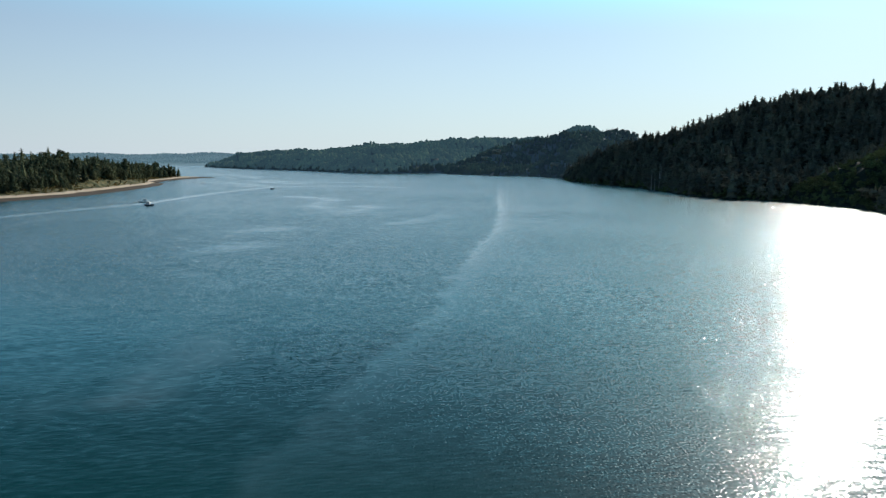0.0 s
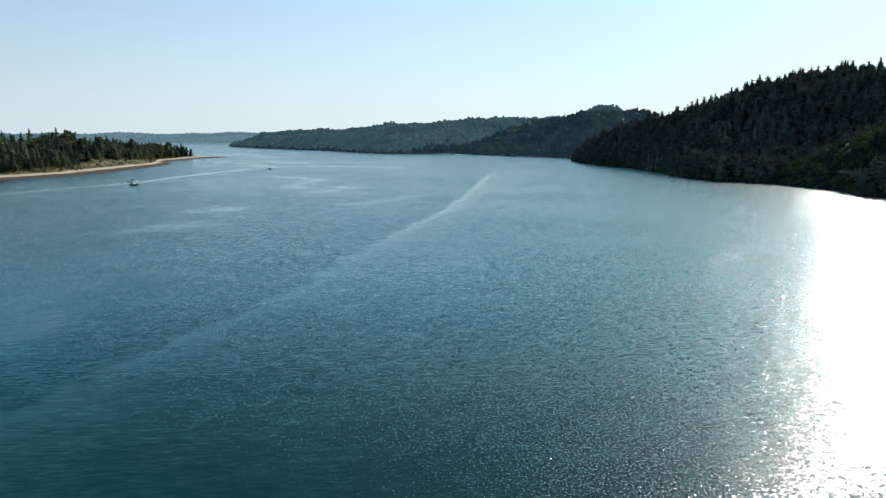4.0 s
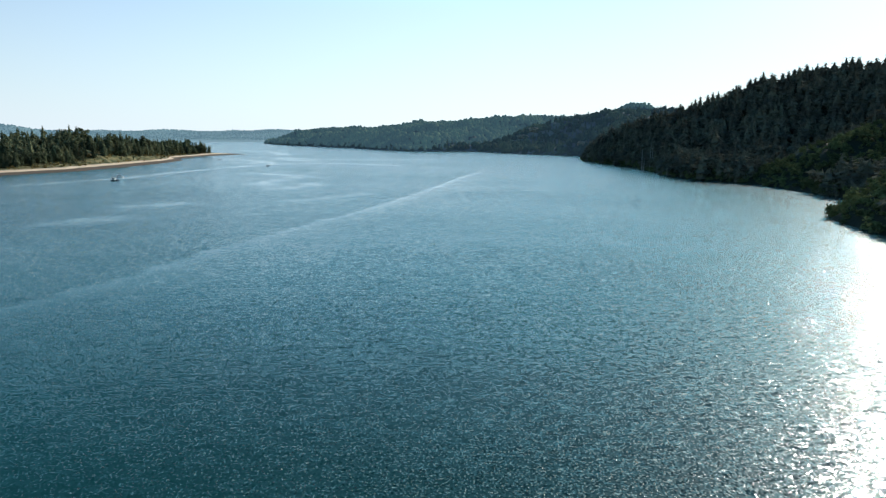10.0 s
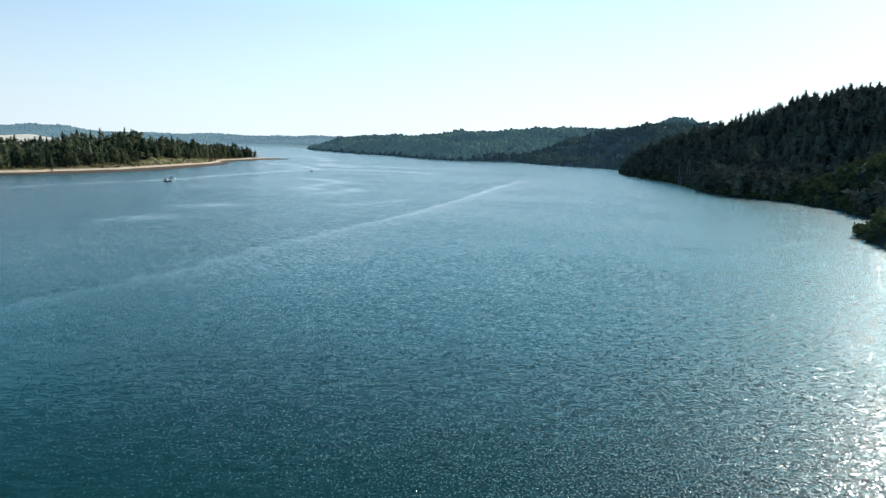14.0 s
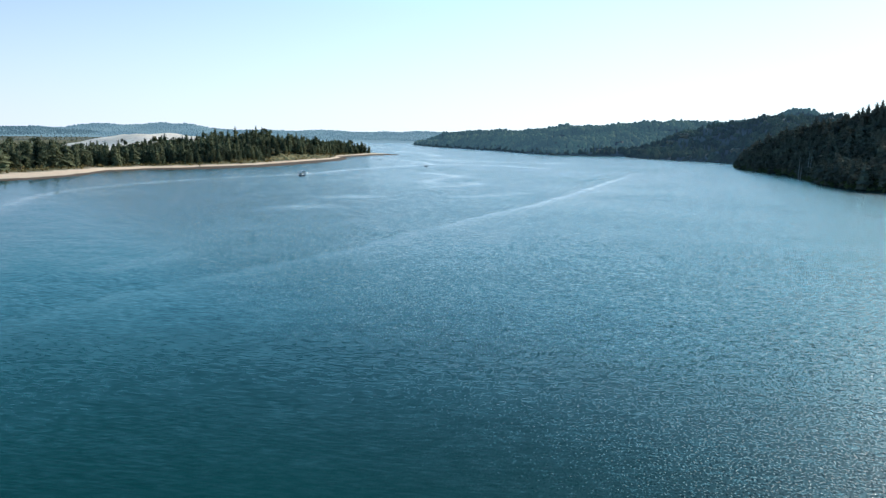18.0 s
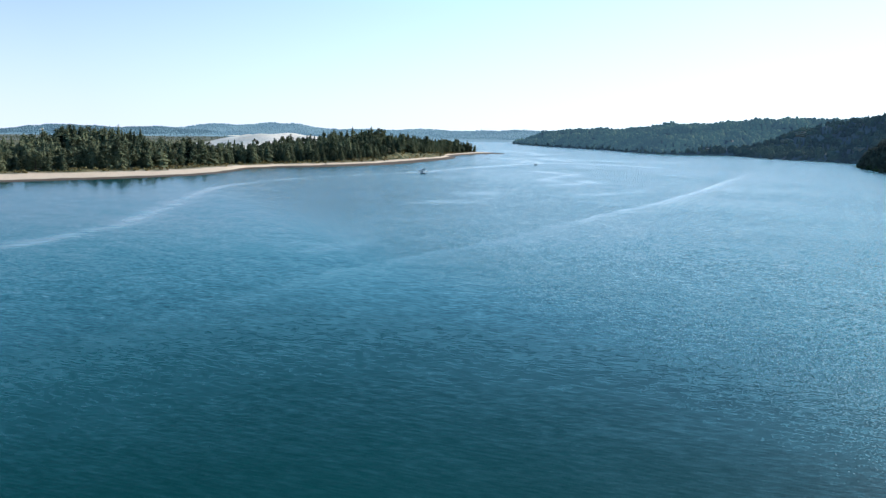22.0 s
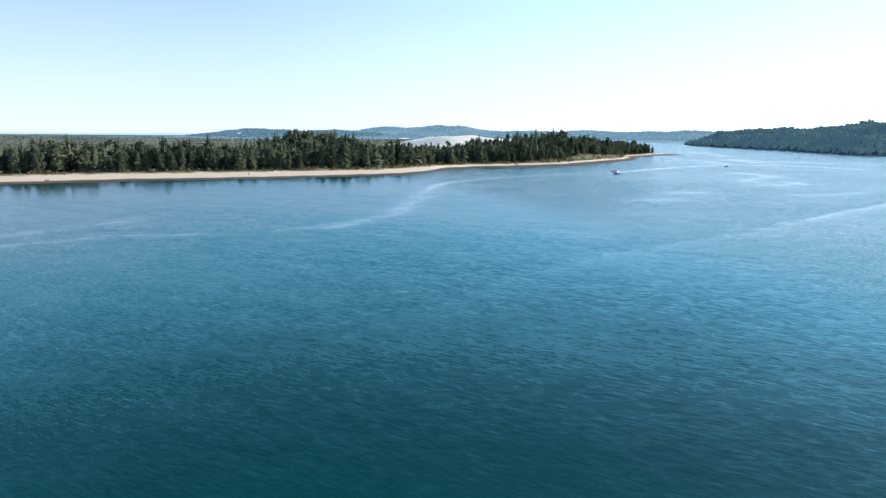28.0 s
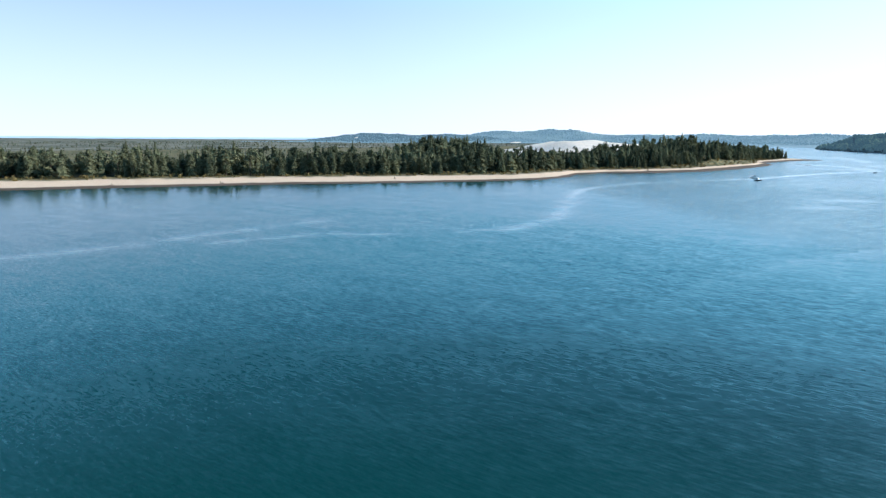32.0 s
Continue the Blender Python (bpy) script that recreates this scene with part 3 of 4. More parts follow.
# ---- trees ----
def conifer(seed, h, radius, levels, per, fine, taper=0.85, bare=0.1):
    """Crown of a conifer, root at the origin: whorls of drooping sprays about a narrow dark core. Triangles."""
    rng = np.random.RandomState(seed)
    V, F = [], []

    def tri(*pts):
        k = len(V)
        V.extend(pts)
        F.append((k, k + 1, k + 2))

    def kite(root, side, tip):
        k = len(V)
        V.extend([root, side[0], tip, side[1]])
        F.append((k, k + 1, k + 2))
        F.append((k, k + 2, k + 3))

    lean = rng.uniform(-0.02, 0.02, 2) * h
    for i in range(levels):
        u = (i + rng.uniform(-0.3, 0.3)) / (levels - 0.3)
        u = min(max(u, 0.0), 0.985)
        z = h * (bare + (1 - bare) * u)
        r0 = radius * (1 - u) ** taper * (0.35 + 0.65 * min(1, (u + 0.12) / 0.25))
        cx, cy = lean * u
        for j in range(per):
            a = math.tau * (j + rng.uniform(-0.35, 0.35)) / per + i * 2.4
            z = h * min(bare + (1 - bare) * (u + rng.uniform(-0.65, 0.65) / levels), 0.985)
            r = r0 * rng.uniform(0.55, 1.25) + 0.15
            drop = r * rng.uniform(0.15, 0.5) - 0.25 * h / levels
            w = (r * rng.uniform(0.28, 0.5) + 0.12) * min(1.0, 14.0 / levels) ** 0.7
            ca, sa = math.cos(a), math.sin(a)
            mx, my, mz = cx + ca * r * 0.55, cy + sa * r * 0.55, z - drop * 0.35 + rng.uniform(0, 0.15) * r
            kite((cx, cy, z + 0.12 * r), ((mx - sa * w, my + ca * w, mz - 0.3 * w), (mx + sa * w, my - ca * w, mz - 0.3 * w)),
                 (cx + ca * r, cy + sa * r, z - drop))
            if fine:
                for k in range(fine):
                    s = rng.uniform(0.35, 0.95)
                    b = a + rng.uniform(-0.5, 0.5)
                    px, py, pz = cx + math.cos(b) * r * s, cy + math.sin(b) * r * s, z - drop * s
                    q = 0.16 * r + 0.22
                    tri((px, py, pz + 0.5 * q), (px + rng.uniform(-q, q), py + rng.uniform(-q, q), pz - 1.3 * q),
                        (px + rng.uniform(-q, q), py + rng.uniform(-q, q), pz - 0.2 * q))
    # core
    n, k0 = 5, len(V)
    for u in (0.0, 0.45):
        rr = radius * 0.5 * (1 - u) ** taper
        for j in range(n):
            V.append((rr * math.cos(math.tau * j / n), rr * math.sin(math.tau * j / n), h * (bare + (1 - bare) * u)))
    V.append((lean[0], lean[1], h))
    for j in range(n):
        a, b = k0 + j, k0 + (j + 1) % n
        F.extend([(a, b, b + n), (a, b + n, a + n), (a + n, b + n, k0 + 2 * n)])
    return np.array(V), np.array(F)


def leafy(seed, h, radius, lumps, leaves, size, base=0.25):
    """Crown of a broadleaf or shrub: uneven clumps of small leaves, round inner masses to stop the light."""
    rng = np.random.RandomState(seed)
    V, F = [], []
    for i in range(lumps):
        a, s = rng.uniform(0, math.tau), math.sqrt(rng.uniform(0, 1)) * 0.62
        c = np.array([radius * s * math.cos(a), radius * s * math.sin(a), h * (base + (0.9 - base) * rng.uniform(0.1, 1) * (1 - 0.45 * s))])
        rad = radius * rng.uniform(0.32, 0.5)
        k = len(V)
        V.extend([c + np.array(p) * rad * 0.75 for p in ((1, 0, 0), (-1, 0, 0), (0, 1, 0), (0, -1, 0), (0, 0, 0.8), (0, 0, -0.8))])
        F.extend([(k + p, k + q, k + r) for p, q, r in ((0, 2, 4), (2, 1, 4), (1, 3, 4), (3, 0, 4), (2, 0, 5), (1, 2, 5), (3, 1, 5), (0, 3, 5))])
        for j in range(leaves):
            d = rng.normal(size=3)
            d /= np.linalg.norm(d)
            p = c + d * rad * rng.uniform(0.7, 1.1) * np.array([1, 1, 0.85])
            u, w = rng.normal(size=3), rng.normal(size=3)
            k = len(V)
            V.extend([p + u * size * 0.6, p - u * size * 0.3 + w * size * 0.5, p - u * size * 0.3 - w * size * 0.5])
            F.append((k, k + 1, k + 2))
    V = np.array(V)
    V[:, 2] = np.maximum(V[:, 2], 0.02)
    return V, np.array(F)


def stand(name, kinds, spots, material, label, category="forest", seed=0, smooth=False):
    """Many trees as one object. spots: x, y, z, height factor."""
    rng = np.random.RandomState(seed)
    which = rng.randint(0, len(kinds), len(spots))
    turn, fat = rng.uniform(0, math.tau, len(spots)), rng.uniform(0.82, 1.2, len(spots))
    allV, allF, base = [], [], 0
    for k, (V, F) in enumerate(kinds):
        pick = np.nonzero(which == k)[0]
        if not len(pick):
            continue
        c, s = np.cos(turn[pick])[:, None], np.sin(turn[pick])[:, None]
        sc, ft = spots[pick, 3][:, None], fat[pick][:, None] * spots[pick, 3][:, None]
        X = (V[None, :, 0] * c - V[None, :, 1] * s) * ft + spots[pick, 0][:, None]
        Y = (V[None, :, 0] * s + V[None, :, 1] * c) * ft + spots[pick, 1][:, None]
        Z = V[None, :, 2] * sc + spots[pick, 2][:, None]
        allV.append(np.stack([X, Y, Z], -1).reshape(-1, 3))
        allF.append((F[None] + (np.arange(len(pick)) * len(V))[:, None, None] + base).reshape(-1, 3))
        base += len(pick) * len(V)
    ob = new(name, mesh_of(name, np.concatenate(allV), np.concatenate(allF), material, smooth))
    return tagged(ob, label, category, kind="stuff")


def scatter(x0, x1, y0, y1, gap, seed, keep):
    """A jittered grid of places; keep(x, y) gives a mask, a ground height and a size."""
    rng = np.random.RandomState(seed)
    gx, gy = np.meshgrid(np.arange(x0, x1, gap), np.arange(y0, y1, gap))
    px = gx.ravel() + rng.uniform(-0.48, 0.48, gx.size) * gap
    py = gy.ravel() + rng.uniform(-0.48, 0.48, gx.size) * gap
    ok, z, size = keep(px, py, rng)
    return np.stack([px, py, z, size], 1)[ok]


FIRS = [conifer(s, h, r, 9, 6, 1, t) for s, h, r, t in ((1, 16, 4.8, 0.65), (2, 15, 5.6, 0.5), (3, 17, 4.4, 0.7), (4, 12, 5.6, 0.42), (5, 15, 5.0, 0.55), (6, 13, 5.4, 0.45))]
FINE_FIRS = [conifer(20 + s, 15, r, 26, 8, 3, t) for s, r, t in ((1, 3.6, 0.65), (2, 4.4, 0.5), (3, 3.2, 0.7), (4, 4.6, 0.42), (5, 3.8, 0.55), (6, 4.2, 0.48), (7, 3.3, 0.62), (8, 4.4, 0.45))]
ROUNDS = [leafy(40 + s, 11, 4.6, 5, 16, 1.2) for s in range(4)]
OVERHANG = [leafy(50 + s, 8, 4.4, 6, 22, 0.9, 0.0) for s in range(4)]
PINES = [leafy(70 + s, 15, 3.3, 9, 34, 0.75, 0.12) for s in range(4)]
FINE_PINES = [leafy(74 + s, 15, 3.4, 13, 70, 0.5, 0.1) for s in range(4)]
SHRUBS = [leafy(60 + s, 2.6, 1.9, 4, 26, 0.42, 0.05) for s in range(4)]
SMALL = [conifer(80 + s, 14, 4.0, 4, 4, 0, 0.6) for s in range(3)] + [leafy(90 + s, 12, 5.5, 3, 5, 2.4) for s in range(2)]



def crown_top(seed, h, radius):
    """One uneven tree crown of a closed canopy, seen only from far away."""
    rng = np.random.RandomState(seed)
    V, F, n = [], [], 6
    for u, r in ((0.1, 0.95), (0.5, 0.95), (0.82, 0.66)):
        for j in range(n):
            a = math.tau * (j + rng.uniform(-0.25, 0.25)) / n
            q = radius * r * rng.uniform(0.75, 1.25)
            V.append((q * math.cos(a), q * math.sin(a), h * (u + rng.uniform(-0.07, 0.07))))
    V.append((rng.uniform(-0.8, 0.8), rng.uniform(-0.8, 0.8), h))
    for k in range(2):
        for j in range(n):
            a, b = k * n + j, k * n + (j + 1) % n
            F.extend([(a, b, b + n), (a, b + n, a + n)])
    F.extend([(2 * n + j, 2 * n + (j + 1) % n, 3 * n) for j in range(n)])
    return np.array(V), np.array(F)


CANOPY = [crown_top(95 + s, h, r) for s, h, r in ((0, 11, 6.2), (1, 12, 5.8), (2, 10, 6.8), (3, 12, 6.0), (4, 13.5, 5.2), (5, 9.5, 6.6))]


CREST_Y, CREST_X = [300, 450, 560, 637, 675, 712, 746, 778, 856, 912, 1010], [540, 510, 470, 419, 384, 351, 320, 291, 252, 232, 262]


def keep_near(px, py, rng):
    d = shore_distance(px, py, RIGHT_SHORE, RIGHT_POLY)
    z = right_near(px, py)
    # taller conifers on the main slope, low scrub on the two nearer points
    low = np.exp(-((px - 262) ** 2 / 66 ** 2 + (py - 424) ** 2 / 38 ** 2)) + np.exp(-((px - 195) ** 2 / 60 ** 2 + (py - 262) ** 2 / 40 ** 2))
    size = rng.uniform(0.7, 1.25, px.shape) * np.clip(1.2 - 0.5 * low, 0.35, 1.2)
    return (d > 0.6) & (d < 330) & (low < 0.3) & (px < np.interp(py, CREST_Y, CREST_X) + 22) & (px < 0.8 * py) & (rng.uniform(size=px.shape) < 0.95), z - 3.0, size


near = scatter(130, 620, 225, 1010, 6.5, 11, keep_near)
stand("bank_forest", [FIRS[k] for k in (1, 3, 4, 5)] + ROUNDS[:3], near, M_BANKTREE, "dark dense conifer forest on the steep bank", seed=1)


def keep_round(px, py, rng):
    d = shore_distance(px, py, RIGHT_SHORE, RIGHT_POLY)
    low = np.exp(-((px - 262) ** 2 / 62 ** 2 + (py - 424) ** 2 / 35 ** 2)) + np.exp(-((px - 195) ** 2 / 57 ** 2 + (py - 262) ** 2 / 37 ** 2))
    edge = (d > -0.6) & (d < 8)
    ok = edge | ((d > 0) & (low > 0.22)) | ((d > 0) & (d < 200) & (rng.uniform(size=px.shape) < 0.015))
    return ok, np.maximum(right_near(px, py), 0.4) - 0.6, rng.uniform(0.4, 0.8, px.shape)


stand("bank_scrub", OVERHANG, scatter(130, 460, 150, 1000, 4.6, 12, keep_round), M_SHRUB, "olive-green broadleaf scrub along the bank", "shrubs", seed=2)


OUTCROPS = [(222, 1423, 9), (248, 1438, 10), (159, 1382, 7), (304, 1325, 8), (273, 1126, 8), (297, 1016, 7), (313, 1032, 8), (251, 1019, 5), (338, 1056, 8)]


def cleared(px, py):
    hit = np.zeros(px.shape, bool)
    for ox, oy, r in OUTCROPS:
        hit |= np.hypot(px - ox + 0.25 * r, py - oy + 1.3 * r) < 1.0 * r
    return hit


def keep_hills(px, py, rng):
    d = shore_distance(px, py, RIGHT_SHORE, RIGHT_POLY)
    return (d > 3) & (d < 1150) & (px < 1000) & ~cleared(px, py), right_far(px, py) - 1.5, rng.uniform(0.75, 1.1, px.shape)


def keep_rim(px, py, rng):
    d = shore_distance(px, py, RIGHT_SHORE, RIGHT_POLY)
    return (d > -1) & (d < 16), np.maximum(right_far(px, py), 0.3) - 0.5, rng.uniform(0.6, 1.1, px.shape)


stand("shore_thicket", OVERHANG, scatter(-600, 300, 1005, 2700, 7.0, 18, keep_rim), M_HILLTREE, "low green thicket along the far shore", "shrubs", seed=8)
hills = scatter(-600, 1000, 1000, 3000, 10.2, 13, keep_hills)
# beyond this line the same forest gets a stronger haze glow
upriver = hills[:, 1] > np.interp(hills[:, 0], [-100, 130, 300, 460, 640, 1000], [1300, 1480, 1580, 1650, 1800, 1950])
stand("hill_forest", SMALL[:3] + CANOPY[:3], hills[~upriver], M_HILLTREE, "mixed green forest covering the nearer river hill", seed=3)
stand("upriver_forest", CANOPY, hills[upriver], M_UPRIVER, "green forest on the upriver hills under an added blue haze glow", seed=31, smooth=True)


def far_sand(px, py):
    hit = np.zeros(px.shape, bool)
    for ox, oy, rx, ry in FAR_SAND:
        hit |= ((px - ox) / rx) ** 2 + ((py - oy) / ry) ** 2 < (1 + 0.35 * wobble(px, py, 60, 61)) ** 2
    return hit


FAR_SAND = [(-2345, 2150, 14, 20), (-1903, 2800, 24, 34)]
for ox, oy, rx, ry in FAR_SAND:
    tagged(sheet("backdrop_dune", np.arange(ox - 1.5 * rx, ox + 1.5 * rx, 9), np.arange(oy - 1.5 * ry, oy + 1.5 * ry, 9),
                 lambda a, b: np.where(far_sand(a, b), distant(a, b) + 1.2, -2.0), M_SAND, 1.0),
           "small bare white sand slope on the distant hills", "dune", kind="structure")


def keep_far(px, py, rng):
    z = distant(px, py)
    return (z > 7) & inside(px, py, LEFT_POLY) & ~far_sand(px, py), z - 3, rng.uniform(0.45, 0.85, px.shape)


distance = scatter(-2900, 250, 1700, 4300, 16, 14, keep_far)
first = (distance[:, 0] < -2050) & (distance[:, 1] < 2900)
low_hill = scatter(-2900, -2050, 1700, 2900, 11.5, 19, keep_far)
stand("backdrop_forest", CANOPY[:4], distance[~first], M_FARTREE, "distant hill forest with haze added as a blue glow", seed=4)
stand("backdrop_wood", CANOPY[:4], low_hill, M_MIDTREE, "wood on a low distant hill, blue haze in its colour and glow", seed=41)


def bare_dune(px, py):
    return ((px + 322) ** 2 + (py - 702) ** 2 < 15 ** 2)


def keep_spit(px, py, rng):
    b = beach_back(px, py)
    depth = np.interp(py, [-400, 200, 330, 420, 600, 900, 1130], [75, 75, 110, 170, 120, 120, 60])
    ok = (b > np.interp(py, [430, 560, 1000, 1080], [14, 8, 6, 2]) + 6 * wobble(px, py, 30, 21)) & (py > 5) & (b < depth) & ~bare_dune(px, py) & (py < 1132)
    ok &= rng.uniform(size=px.shape) < np.clip(0.82 + 0.25 * wobble(px, py, 26, 23), 0.3, 0.95)
    size = rng.uniform(0.68, 1.2, px.shape) * np.interp(py, [-400, 300, 430, 500, 620, 700, 900, 1000, 1130], [1.12, 1.12, 1.1, 0.92, 0.95, 1.05, 1.08, 1.12, 1.1])
    size *= 1 + 0.5 * np.exp(-((px + 478) ** 2 + (py - 425) ** 2) / 36 ** 2)
    size *= 1 + 0.55 * np.exp(-((px + 431) ** 2 + (py - 745) ** 2) / 15 ** 2) + 0.4 * np.exp(-((px + 486) ** 2 + (py - 742) ** 2) / 13 ** 2)
    size *= np.clip(0.5 + b / 30, np.interp(py, [900, 1050], [0.5, 0.85]), 1.0) * (1 + 0.33 * wobble(px, py, 34, 22))
    return ok, left_land(px, py) - 0.3, np.clip(size, 0.3, 1.5)


spit = scatter(-760, -262, -180, 1135, 6.0, 15, keep_spit)
front = beach_back(spit[:, 0], spit[:, 1])
chosen = np.nonzero((front < 26) & (spit[:, 1] > -40) & (spit[:, 1] < 900))[0]
chosen = np.sort(np.random.RandomState(3).permutation(chosen)[:260])
rest = np.setdiff1d(np.arange(len(spit)), chosen)
stand("spit_forest", FIRS[1:5] + PINES, spit[rest], M_SPRUCE, "dense spruce and pine wood on the spit", seed=5)


def keep_grass(px, py, rng):
    b = beach_back(px, py)
    return (b > -3) & (b < 20) & (rng.uniform(size=px.shape) < np.clip(0.25 + b / 22, 0, 0.8)) & (py < 1100), left_land(px, py) - 0.1, rng.uniform(0.3, 1.0, px.shape)


stand("dune_scrub", SHRUBS, scatter(-640, -262, -150, 1100, 4.0, 16, keep_grass), M_DUNEGRASS, "straw and olive dune scrub above the beach", "shrubs", seed=6)


def keep_heath(px, py, rng):
    n = wobble(px, py, 240, 31) + 0.6 * wobble(px, py, 90, 32)
    return (beach_back(px, py) > 85) & (n > 0.28) & ~((px > -1100) & (px < -480) & (py > 800) & (py < 1450)), np.full(px.shape, 2.2), rng.uniform(0.25, 0.55, px.shape)


stand("heath_wood", SMALL, scatter(-2600, -380, -700, 2600, 21, 17, keep_heath), M_HEATHTREE, "scattered low pines on the heath behind the spit", seed=7)


def tree_thing(seed, crown, height):
    root = new("spruce_tree")
    me = mesh_of("crown", crown[0], crown[1], M_SPRUCE)
    ob = new("crown", me)
    ob.parent = root
    bm = bmesh.new()
    bmesh.ops.create_cone(bm, segments=7, radius1=0.30, radius2=0.05, depth=height * 0.9, cap_ends=True,
                          matrix=Matrix.Translation((0, 0, height * 0.45)))
    part("trunk", bm, M_BARK, root)
    return tagged(root, "dark green spruce at the edge of the beach", "tree", "trees along the beach")


models = [tree_thing(k, c, 15) for k, c in enumerate([FINE_FIRS[k] for k in (0, 1, 3, 4, 5, 7)] + FINE_PINES)]
rng = np.random.RandomState(8)
for i, k in enumerate(chosen):
    x, y, z, s = spit[k]
    m = pose(x, y, z, 0, 0, rng.uniform(0, 360))
    ob = models[i] if i < len(models) else copy_thing(models[rng.randint(len(models))], m)
    f = rng.uniform(0.85, 1.15)
    ob.matrix_basis = m @ Matrix.Diagonal((s * f, s * f, s, 1))

# ---- boats ----
M_GEL = plain("white_gelcoat", (0.78, 0.79, 0.78), 0.25, vary=0.05)
M_DARKHULL = plain("dark_blue_hull_paint", (0.025, 0.035, 0.06), 0.3)
M_CANVAS = plain("dark_canvas", (0.03, 0.035, 0.05), 0.85)
M_MOTOR = plain("black_motor_cowl", (0.02, 0.02, 0.022), 0.35)
M_STEEL = plain("stainless_rail", (0.55, 0.56, 0.57), 0.25, 1.0)
M_PANE = plain("tinted_windscreen", (0.02, 0.03, 0.035), 0.08)
M_DRIFT = plain("grey_driftwood", (0.11, 0.09, 0.07), 0.9, vary=0.25)
M_SNAG = plain("bleached_dead_wood", (0.34, 0.32, 0.29), 0.85, vary=0.2)
M_ROCK = ground_material("pale_bluff", (0.24, 0.21, 0.16), (0.36, 0.33, 0.27), 0.2)


def box(bm, cx, cy, cz, sx, sy, sz, taper=1.0, bevel=0.04):
    """A bevelled block whose top may be narrower than its foot."""
    made = bmesh.ops.create_cube(bm, size=1.0)["verts"]
    for v in made:
        k = taper if v.co.z > 0 else 1.0
        v.co = Vector((cx + v.co.x * sx * k, cy + v.co.y * sy * k, cz + v.co.z * sz))
    edges = {e for v in made for e in v.link_edges}
    bmesh.ops.bevel(bm, geom=list(edges), offset=bevel, segments=2, affect="EDGES")


def rod(bm, a, b, r, r2=None, seg=6):
    a, b = Vector(a), Vector(b)
    m = Matrix.Translation((a + b) / 2) @ (b - a).to_track_quat("Z", "Y").to_matrix().to_4x4()
    bmesh.ops.create_cone(bm, segments=seg, radius1=r, radius2=r if r2 is None else r2, depth=(b - a).length, cap_ends=True, matrix=m)


def hull_mesh(length, beam, height):
    """An open boat's hull: lofted sections from the transom to a raked bow, keel below the water."""
    bm = bmesh.new()
    rings = []
    for i in range(9):
        u = i / 8
        y = -length / 2 + length * u
        w = beam / 2 * (1 - max(0, (u - 0.45) / 0.55) ** 2.2) + 0.02
        top = height * (1 + 0.35 * max(0, u - 0.4))
        keel = -0.28 + 0.5 * max(0, u - 0.7) / 0.3 * 0.6
        ring = [(-w, top), (-w * 0.96, top * 0.5), (-w * 0.78, 0.02), (0, keel), (w * 0.78, 0.02), (w * 0.96, top * 0.5), (w, top)]
        inner = [(w - 0.09 if w > 0.12 else 0.01, top), (w * 0.75, 0.16), (-w * 0.75, 0.16), (-(w - 0.09) if w > 0.12 else -0.01, top)]
        rings.append([bm.verts.new((x, y, z)) for x, z in ring + inner])
    for a, b in zip(rings[:-1], rings[1:]):
        n = len(a)
        for k in range(n):
            bm.faces.new((a[k], a[(k + 1) % n], b[(k + 1) % n], b[k]))
    bm.faces.new(rings[0][::-1])
    bm.faces.new(rings[-1])
    bmesh.ops.recalc_face_normals(bm, faces=bm.faces)
    return bm


def motor_boat(m, length, hull, label, cabin=True, top=M_CANVAS):
    root = new("motor_boat")
    root.matrix_basis = m
    beam, h = length * 0.38, 0.75
    part("hull", hull_mesh(length, beam, h), hull, root)
    bm = bmesh.new()
    box(bm, 0, length * 0.30, h * 1.12, beam * 0.62, length * 0.28, 0.06, 0.8, 0.02)
    part("foredeck", bm, M_GEL, root)
    if cabin:
        bm = bmesh.new()
        box(bm, 0, length * 0.04, h + 0.62, beam * 0.70, length * 0.34, 1.4, 0.86, 0.08)
        house = part("cabin", bm, M_GEL, root)
        bm = bmesh.new()
        box(bm, 0, length * 0.199, h + 0.86, beam * 0.54, 0.08, 0.50, 0.9, 0.015)
        part("windscreen", bm, M_PANE, house, "dark tinted windscreen")
        for side in (-1, 1):
            bm = bmesh.new()
            box(bm, side * beam * 0.325, length * 0.04, h + 0.86, 0.06, length * 0.22, 0.42, 0.95, 0.012)
            part("side_window", bm, M_PANE, house, "dark tinted side window")
        bm = bmesh.new()
        box(bm, 0, length * 0.0, h + 1.37, beam * 0.82, length * 0.46, 0.12, 0.96, 0.03)
        part("roof", bm, top, root)
    else:
        for y in (-0.12, 0.12):
            bm = bmesh.new()
            box(bm, 0, length * y, 0.42, beam * 0.74, 0.28, 0.06, 1.0, 0.02)
            part("bench", bm, M_DRIFT, root)
    bm = bmesh.new()
    box(bm, 0, -length * 0.5 - 0.16, h + 0.24, 0.34, 0.46, 0.52, 0.78, 0.07)
    motor = part("outboard_motor", bm, M_MOTOR, root)
    bm = bmesh.new()
    box(bm, 0, -length * 0.5 - 0.18, 0.28, 0.13, 0.2, 0.95, 1.0, 0.03)
    part("motor_leg", bm, M_MOTOR, motor)
    for side in (-1, 1):
        bm = bmesh.new()
        pts = [(side * beam * 0.44, length * 0.05, h + 0.02), (side * beam * 0.43, length * 0.14, h + 0.5), (side * beam * 0.30, length * 0.33, h + 0.62), (0, length * 0.49, h + 0.7)]
        for a, b in zip(pts[:-1], pts[1:]):
            rod(bm, a, b, 0.025)
        rod(bm, (side * beam * 0.30, length * 0.33, h), pts[2], 0.022)
        part("bow_rail", bm, M_STEEL, root)
    return tagged(root, label, "boat", "boats on the river")


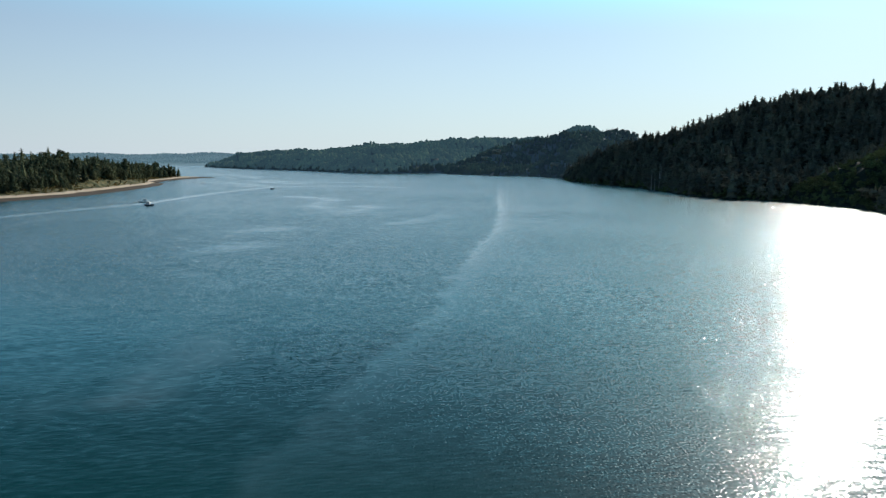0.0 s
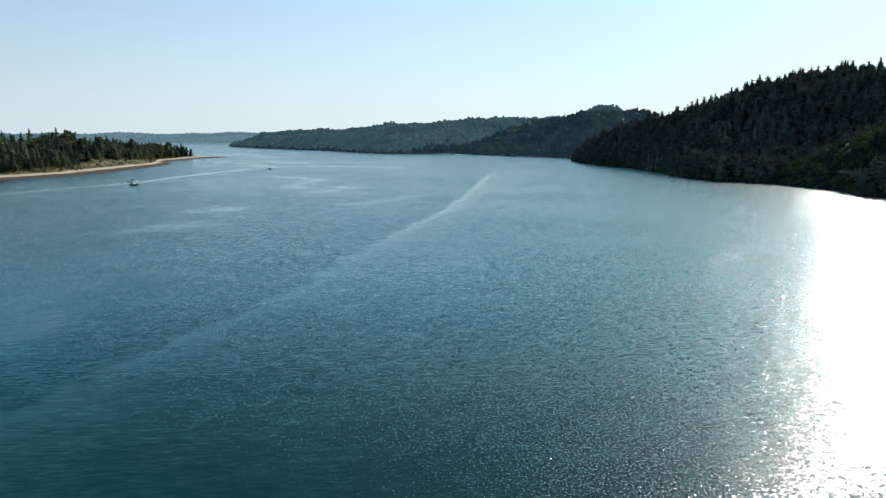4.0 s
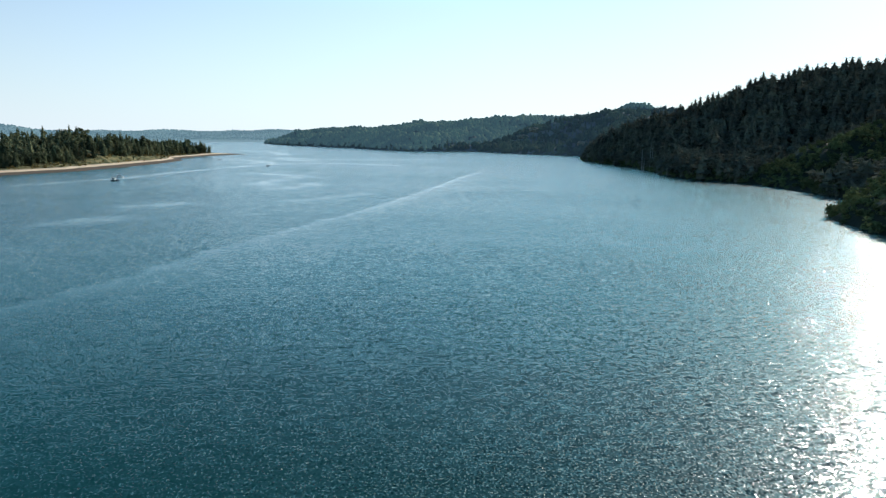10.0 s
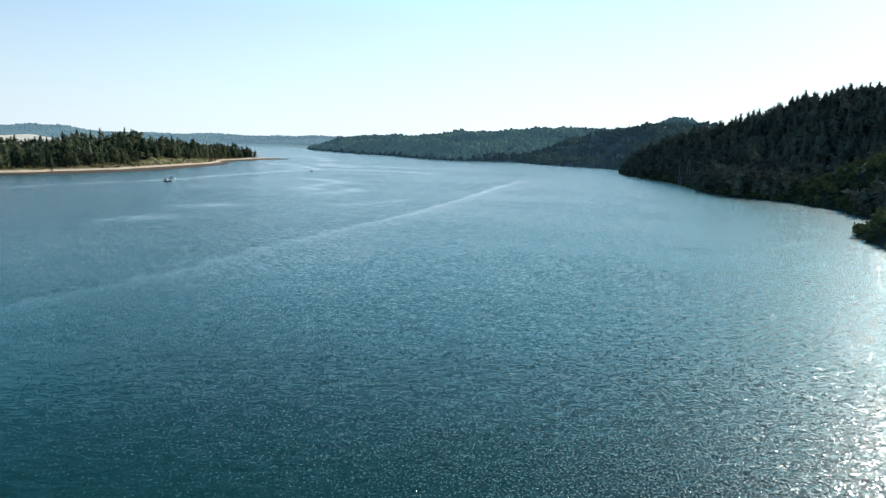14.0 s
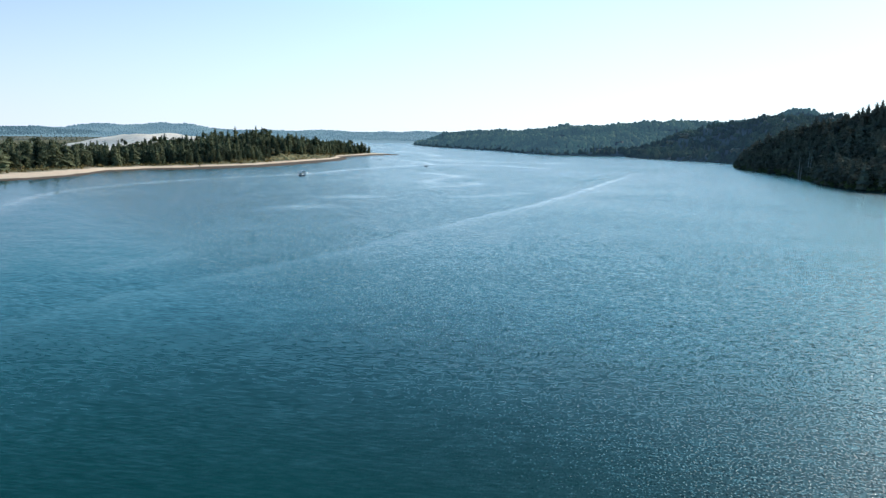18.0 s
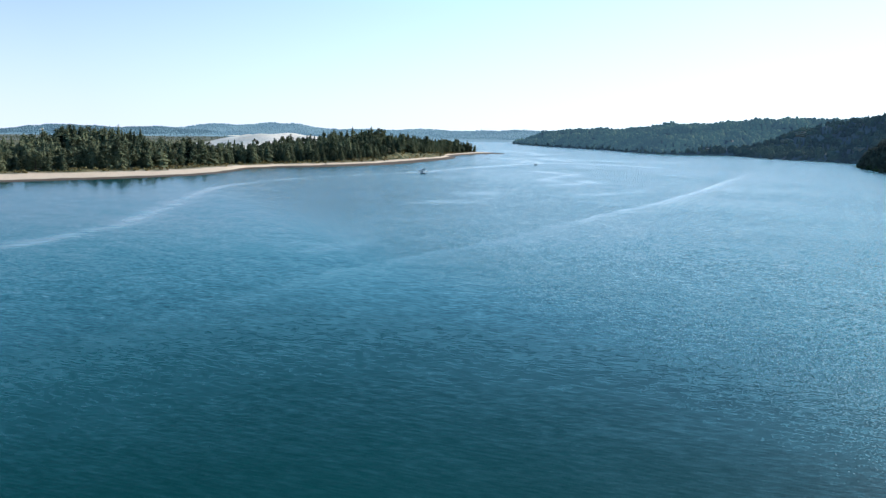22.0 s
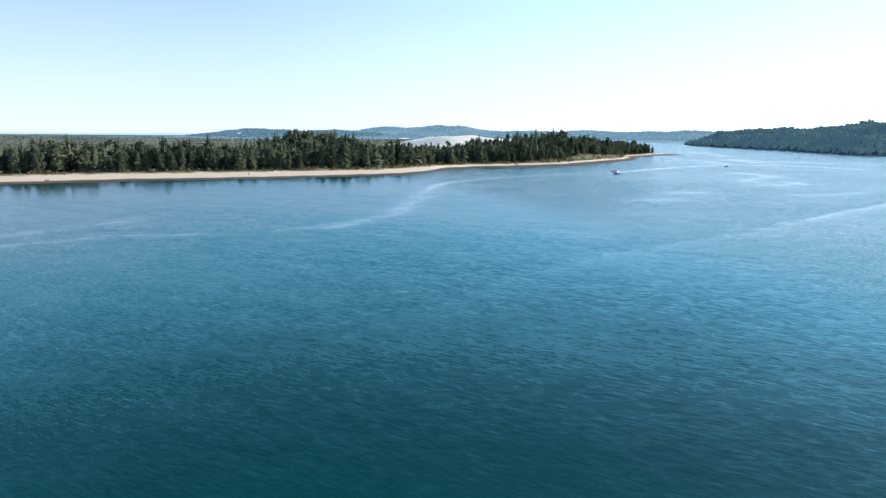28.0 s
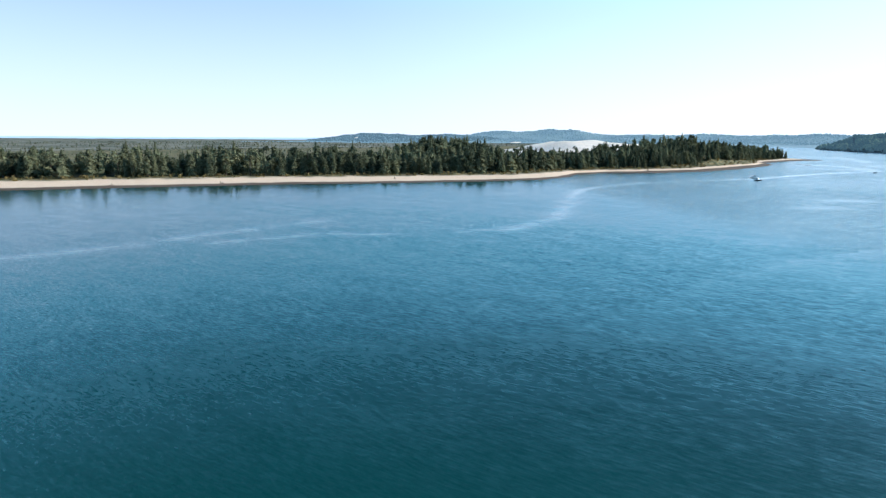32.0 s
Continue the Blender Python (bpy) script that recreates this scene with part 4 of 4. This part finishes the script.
motor_boat(pose(-200.5, 471.0, 0, 0, 0, 68), 6.2, M_DARKHULL, "dark-hulled motor boat with a small white cabin", True, M_GEL)
motor_boat(pose(-212.0, 506.0, 0, 0, 0, -48), 7.2, M_GEL, "white cabin motor boat with a white roof", True, M_GEL)
motor_boat(pose(-146.2, 697.5, 0, 0, 0, 40), 4.8, M_DARKHULL, "small dark open skiff on the river", False)


# ---- driftwood, stumps and posts on the shore ----
def driftwood(m, length, seed, label):
    rng = np.random.RandomState(seed)
    root = new("driftwood_log")
    root.matrix_basis = m
    bm = bmesh.new()
    p = Vector((-length / 2, 0, 0.15))
    for k in range(5):
        q = p + Vector((length / 5, rng.uniform(-0.15, 0.15), rng.uniform(-0.05, 0.1)))
        rod(bm, p, q, 0.28 - 0.03 * k, 0.25 - 0.03 * k, 8)
        p = q
    part("log", bm, M_DRIFT, root)
    for k in range(4):
        bm = bmesh.new()
        x = rng.uniform(-0.45, 0.4) * length
        a = Vector((x, 0, 0.3))
        b = a + Vector((rng.uniform(-0.5, 0.5), rng.uniform(-0.8, 0.8), rng.uniform(0.5, 1.4)))
        rod(bm, a, b, 0.09, 0.03, 5)
        part("branch_stub", bm, M_DRIFT, root)
    return tagged(root, label, "driftwood", "driftwood along the shore")


for k, (x, y, z, L) in enumerate([(-241, 875, 0.0, 4.5), (-256, 902, 0.0, 4.0), (-235, 861, 0.0, 3.0), (-340.5, 547, 0, 3.0), (-353, 576, 0, 2.6), (-300, 905, 0, 3.2), (-283, 1050, 0, 3.0),
                                 (-455, 150, 0, 2.6), (-402, 262, 0, 2.4), (-487, 92, 0, 3.0)]):
    z = max(float(left_land(np.array([x * 1.0]), np.array([y * 1.0]))[0]), 0.0) - 0.05
    driftwood(pose(x, y, z, 0, 0, 35 * k), L, k, "dark waterlogged driftwood log lying in the shallows" if k in (0, 1, 2) else "dark driftwood log on the sand")


def stump(x, y):
    z = max(float(left_land(np.array([x]), np.array([y]))[0]), 0.0)
    root = new("tree_stump")
    root.matrix_basis = pose(x, y, z - 0.1)
    bm = bmesh.new()
    rod(bm, (0, 0, 0), (0.1, 0, 1.1), 0.55, 0.38, 9)
    rod(bm, (0.1, 0, 1.1), (0.25, 0.1, 2.3), 0.36, 0.14, 8)
    part("stump", bm, M_DRIFT, root)
    for a in (0, 1.3, 2.5, 3.9, 5.1):
        bm = bmesh.new()
        rod(bm, (0.3 * math.cos(a), 0.3 * math.sin(a), 0.5), (1.5 * math.cos(a), 1.5 * math.sin(a), 0.12), 0.2, 0.06, 6)
        part("root", bm, M_DRIFT, root)
    tagged(root, "dark upright washed-up tree stump at the water's edge", "stump")


stump(-318.0, 537.0)


# ---- dead trees and pale bluffs on the east bank ----
def dead_tree(x, y, h, seed):
    rng = np.random.RandomState(seed)
    z = float(right_near(np.array([x]), np.array([y]))[0])
    root = new("dead_tree")
    root.matrix_basis = pose(x, y, z - 0.3)
    bm = bmesh.new()
    lean = rng.uniform(-0.5, 0.5, 2)
    rod(bm, (0, 0, 0), (lean[0], lean[1], h * 0.6), 0.42, 0.26, 8)
    rod(bm, (lean[0], lean[1], h * 0.6), (lean[0] * 1.5, lean[1] * 1.5, h), 0.26, 0.06, 7)
    part("trunk", bm, M_SNAG, root)
    for k in range(9):
        bm = bmesh.new()
        u, a = rng.uniform(0.4, 0.97), rng.uniform(0, math.tau)
        p = Vector((lean[0] * u * 1.3, lean[1] * u * 1.3, h * u))
        r = rng.uniform(0.8, 2.2) * (1.3 - u)
        rod(bm, p, p + Vector((math.cos(a) * r, math.sin(a) * r, rng.uniform(-0.3, 0.7))), 0.07, 0.02, 5)
        part("branch", bm, M_SNAG, root)
    tagged(root, "tall bare bleached dead tree on the bank", "tree", "dead trees on the bank")


for k, (x, y, h) in enumerate([(204, 630, 22), (210.5, 628, 24), (214, 633, 19), (203, 622, 14)]):
    dead_tree(float(x), float(y), h, 50 + k)


def outcrop(x, y, r, seed):
    z = float(right_far(np.array([float(x)]), np.array([float(y)]))[0])
    bm = bmesh.new()
    bmesh.ops.create_icosphere(bm, subdivisions=3, radius=1.0)
    for v in bm.verts:
        n = noise.noise(v.co * 1.7 + Vector((seed * 7.1, 0, 0))) * 0.45 + noise.noise(v.co * 4.1 + Vector((seed * 3.3, 0, 0))) * 0.18
        v.co = v.co * (1 + n)
        v.co.x, v.co.y, v.co.z = v.co.x * r * 1.2, v.co.y * r * 0.7, v.co.z * r * 0.55
    me = bpy.data.meshes.new("rock_outcrop")
    bm.to_mesh(me)
    bm.free()
    me.materials.append(M_ROCK)
    ob = new("rock_outcrop", me)
    ob.matrix_basis = pose(x, y, z + 3.5)
    tagged(ob, "pale bare bluff among the trees on the hillside", "rock", "bluffs on the hills")


for k, (x, y, r) in enumerate(OUTCROPS):
    outcrop(x, y, r, k + 1)
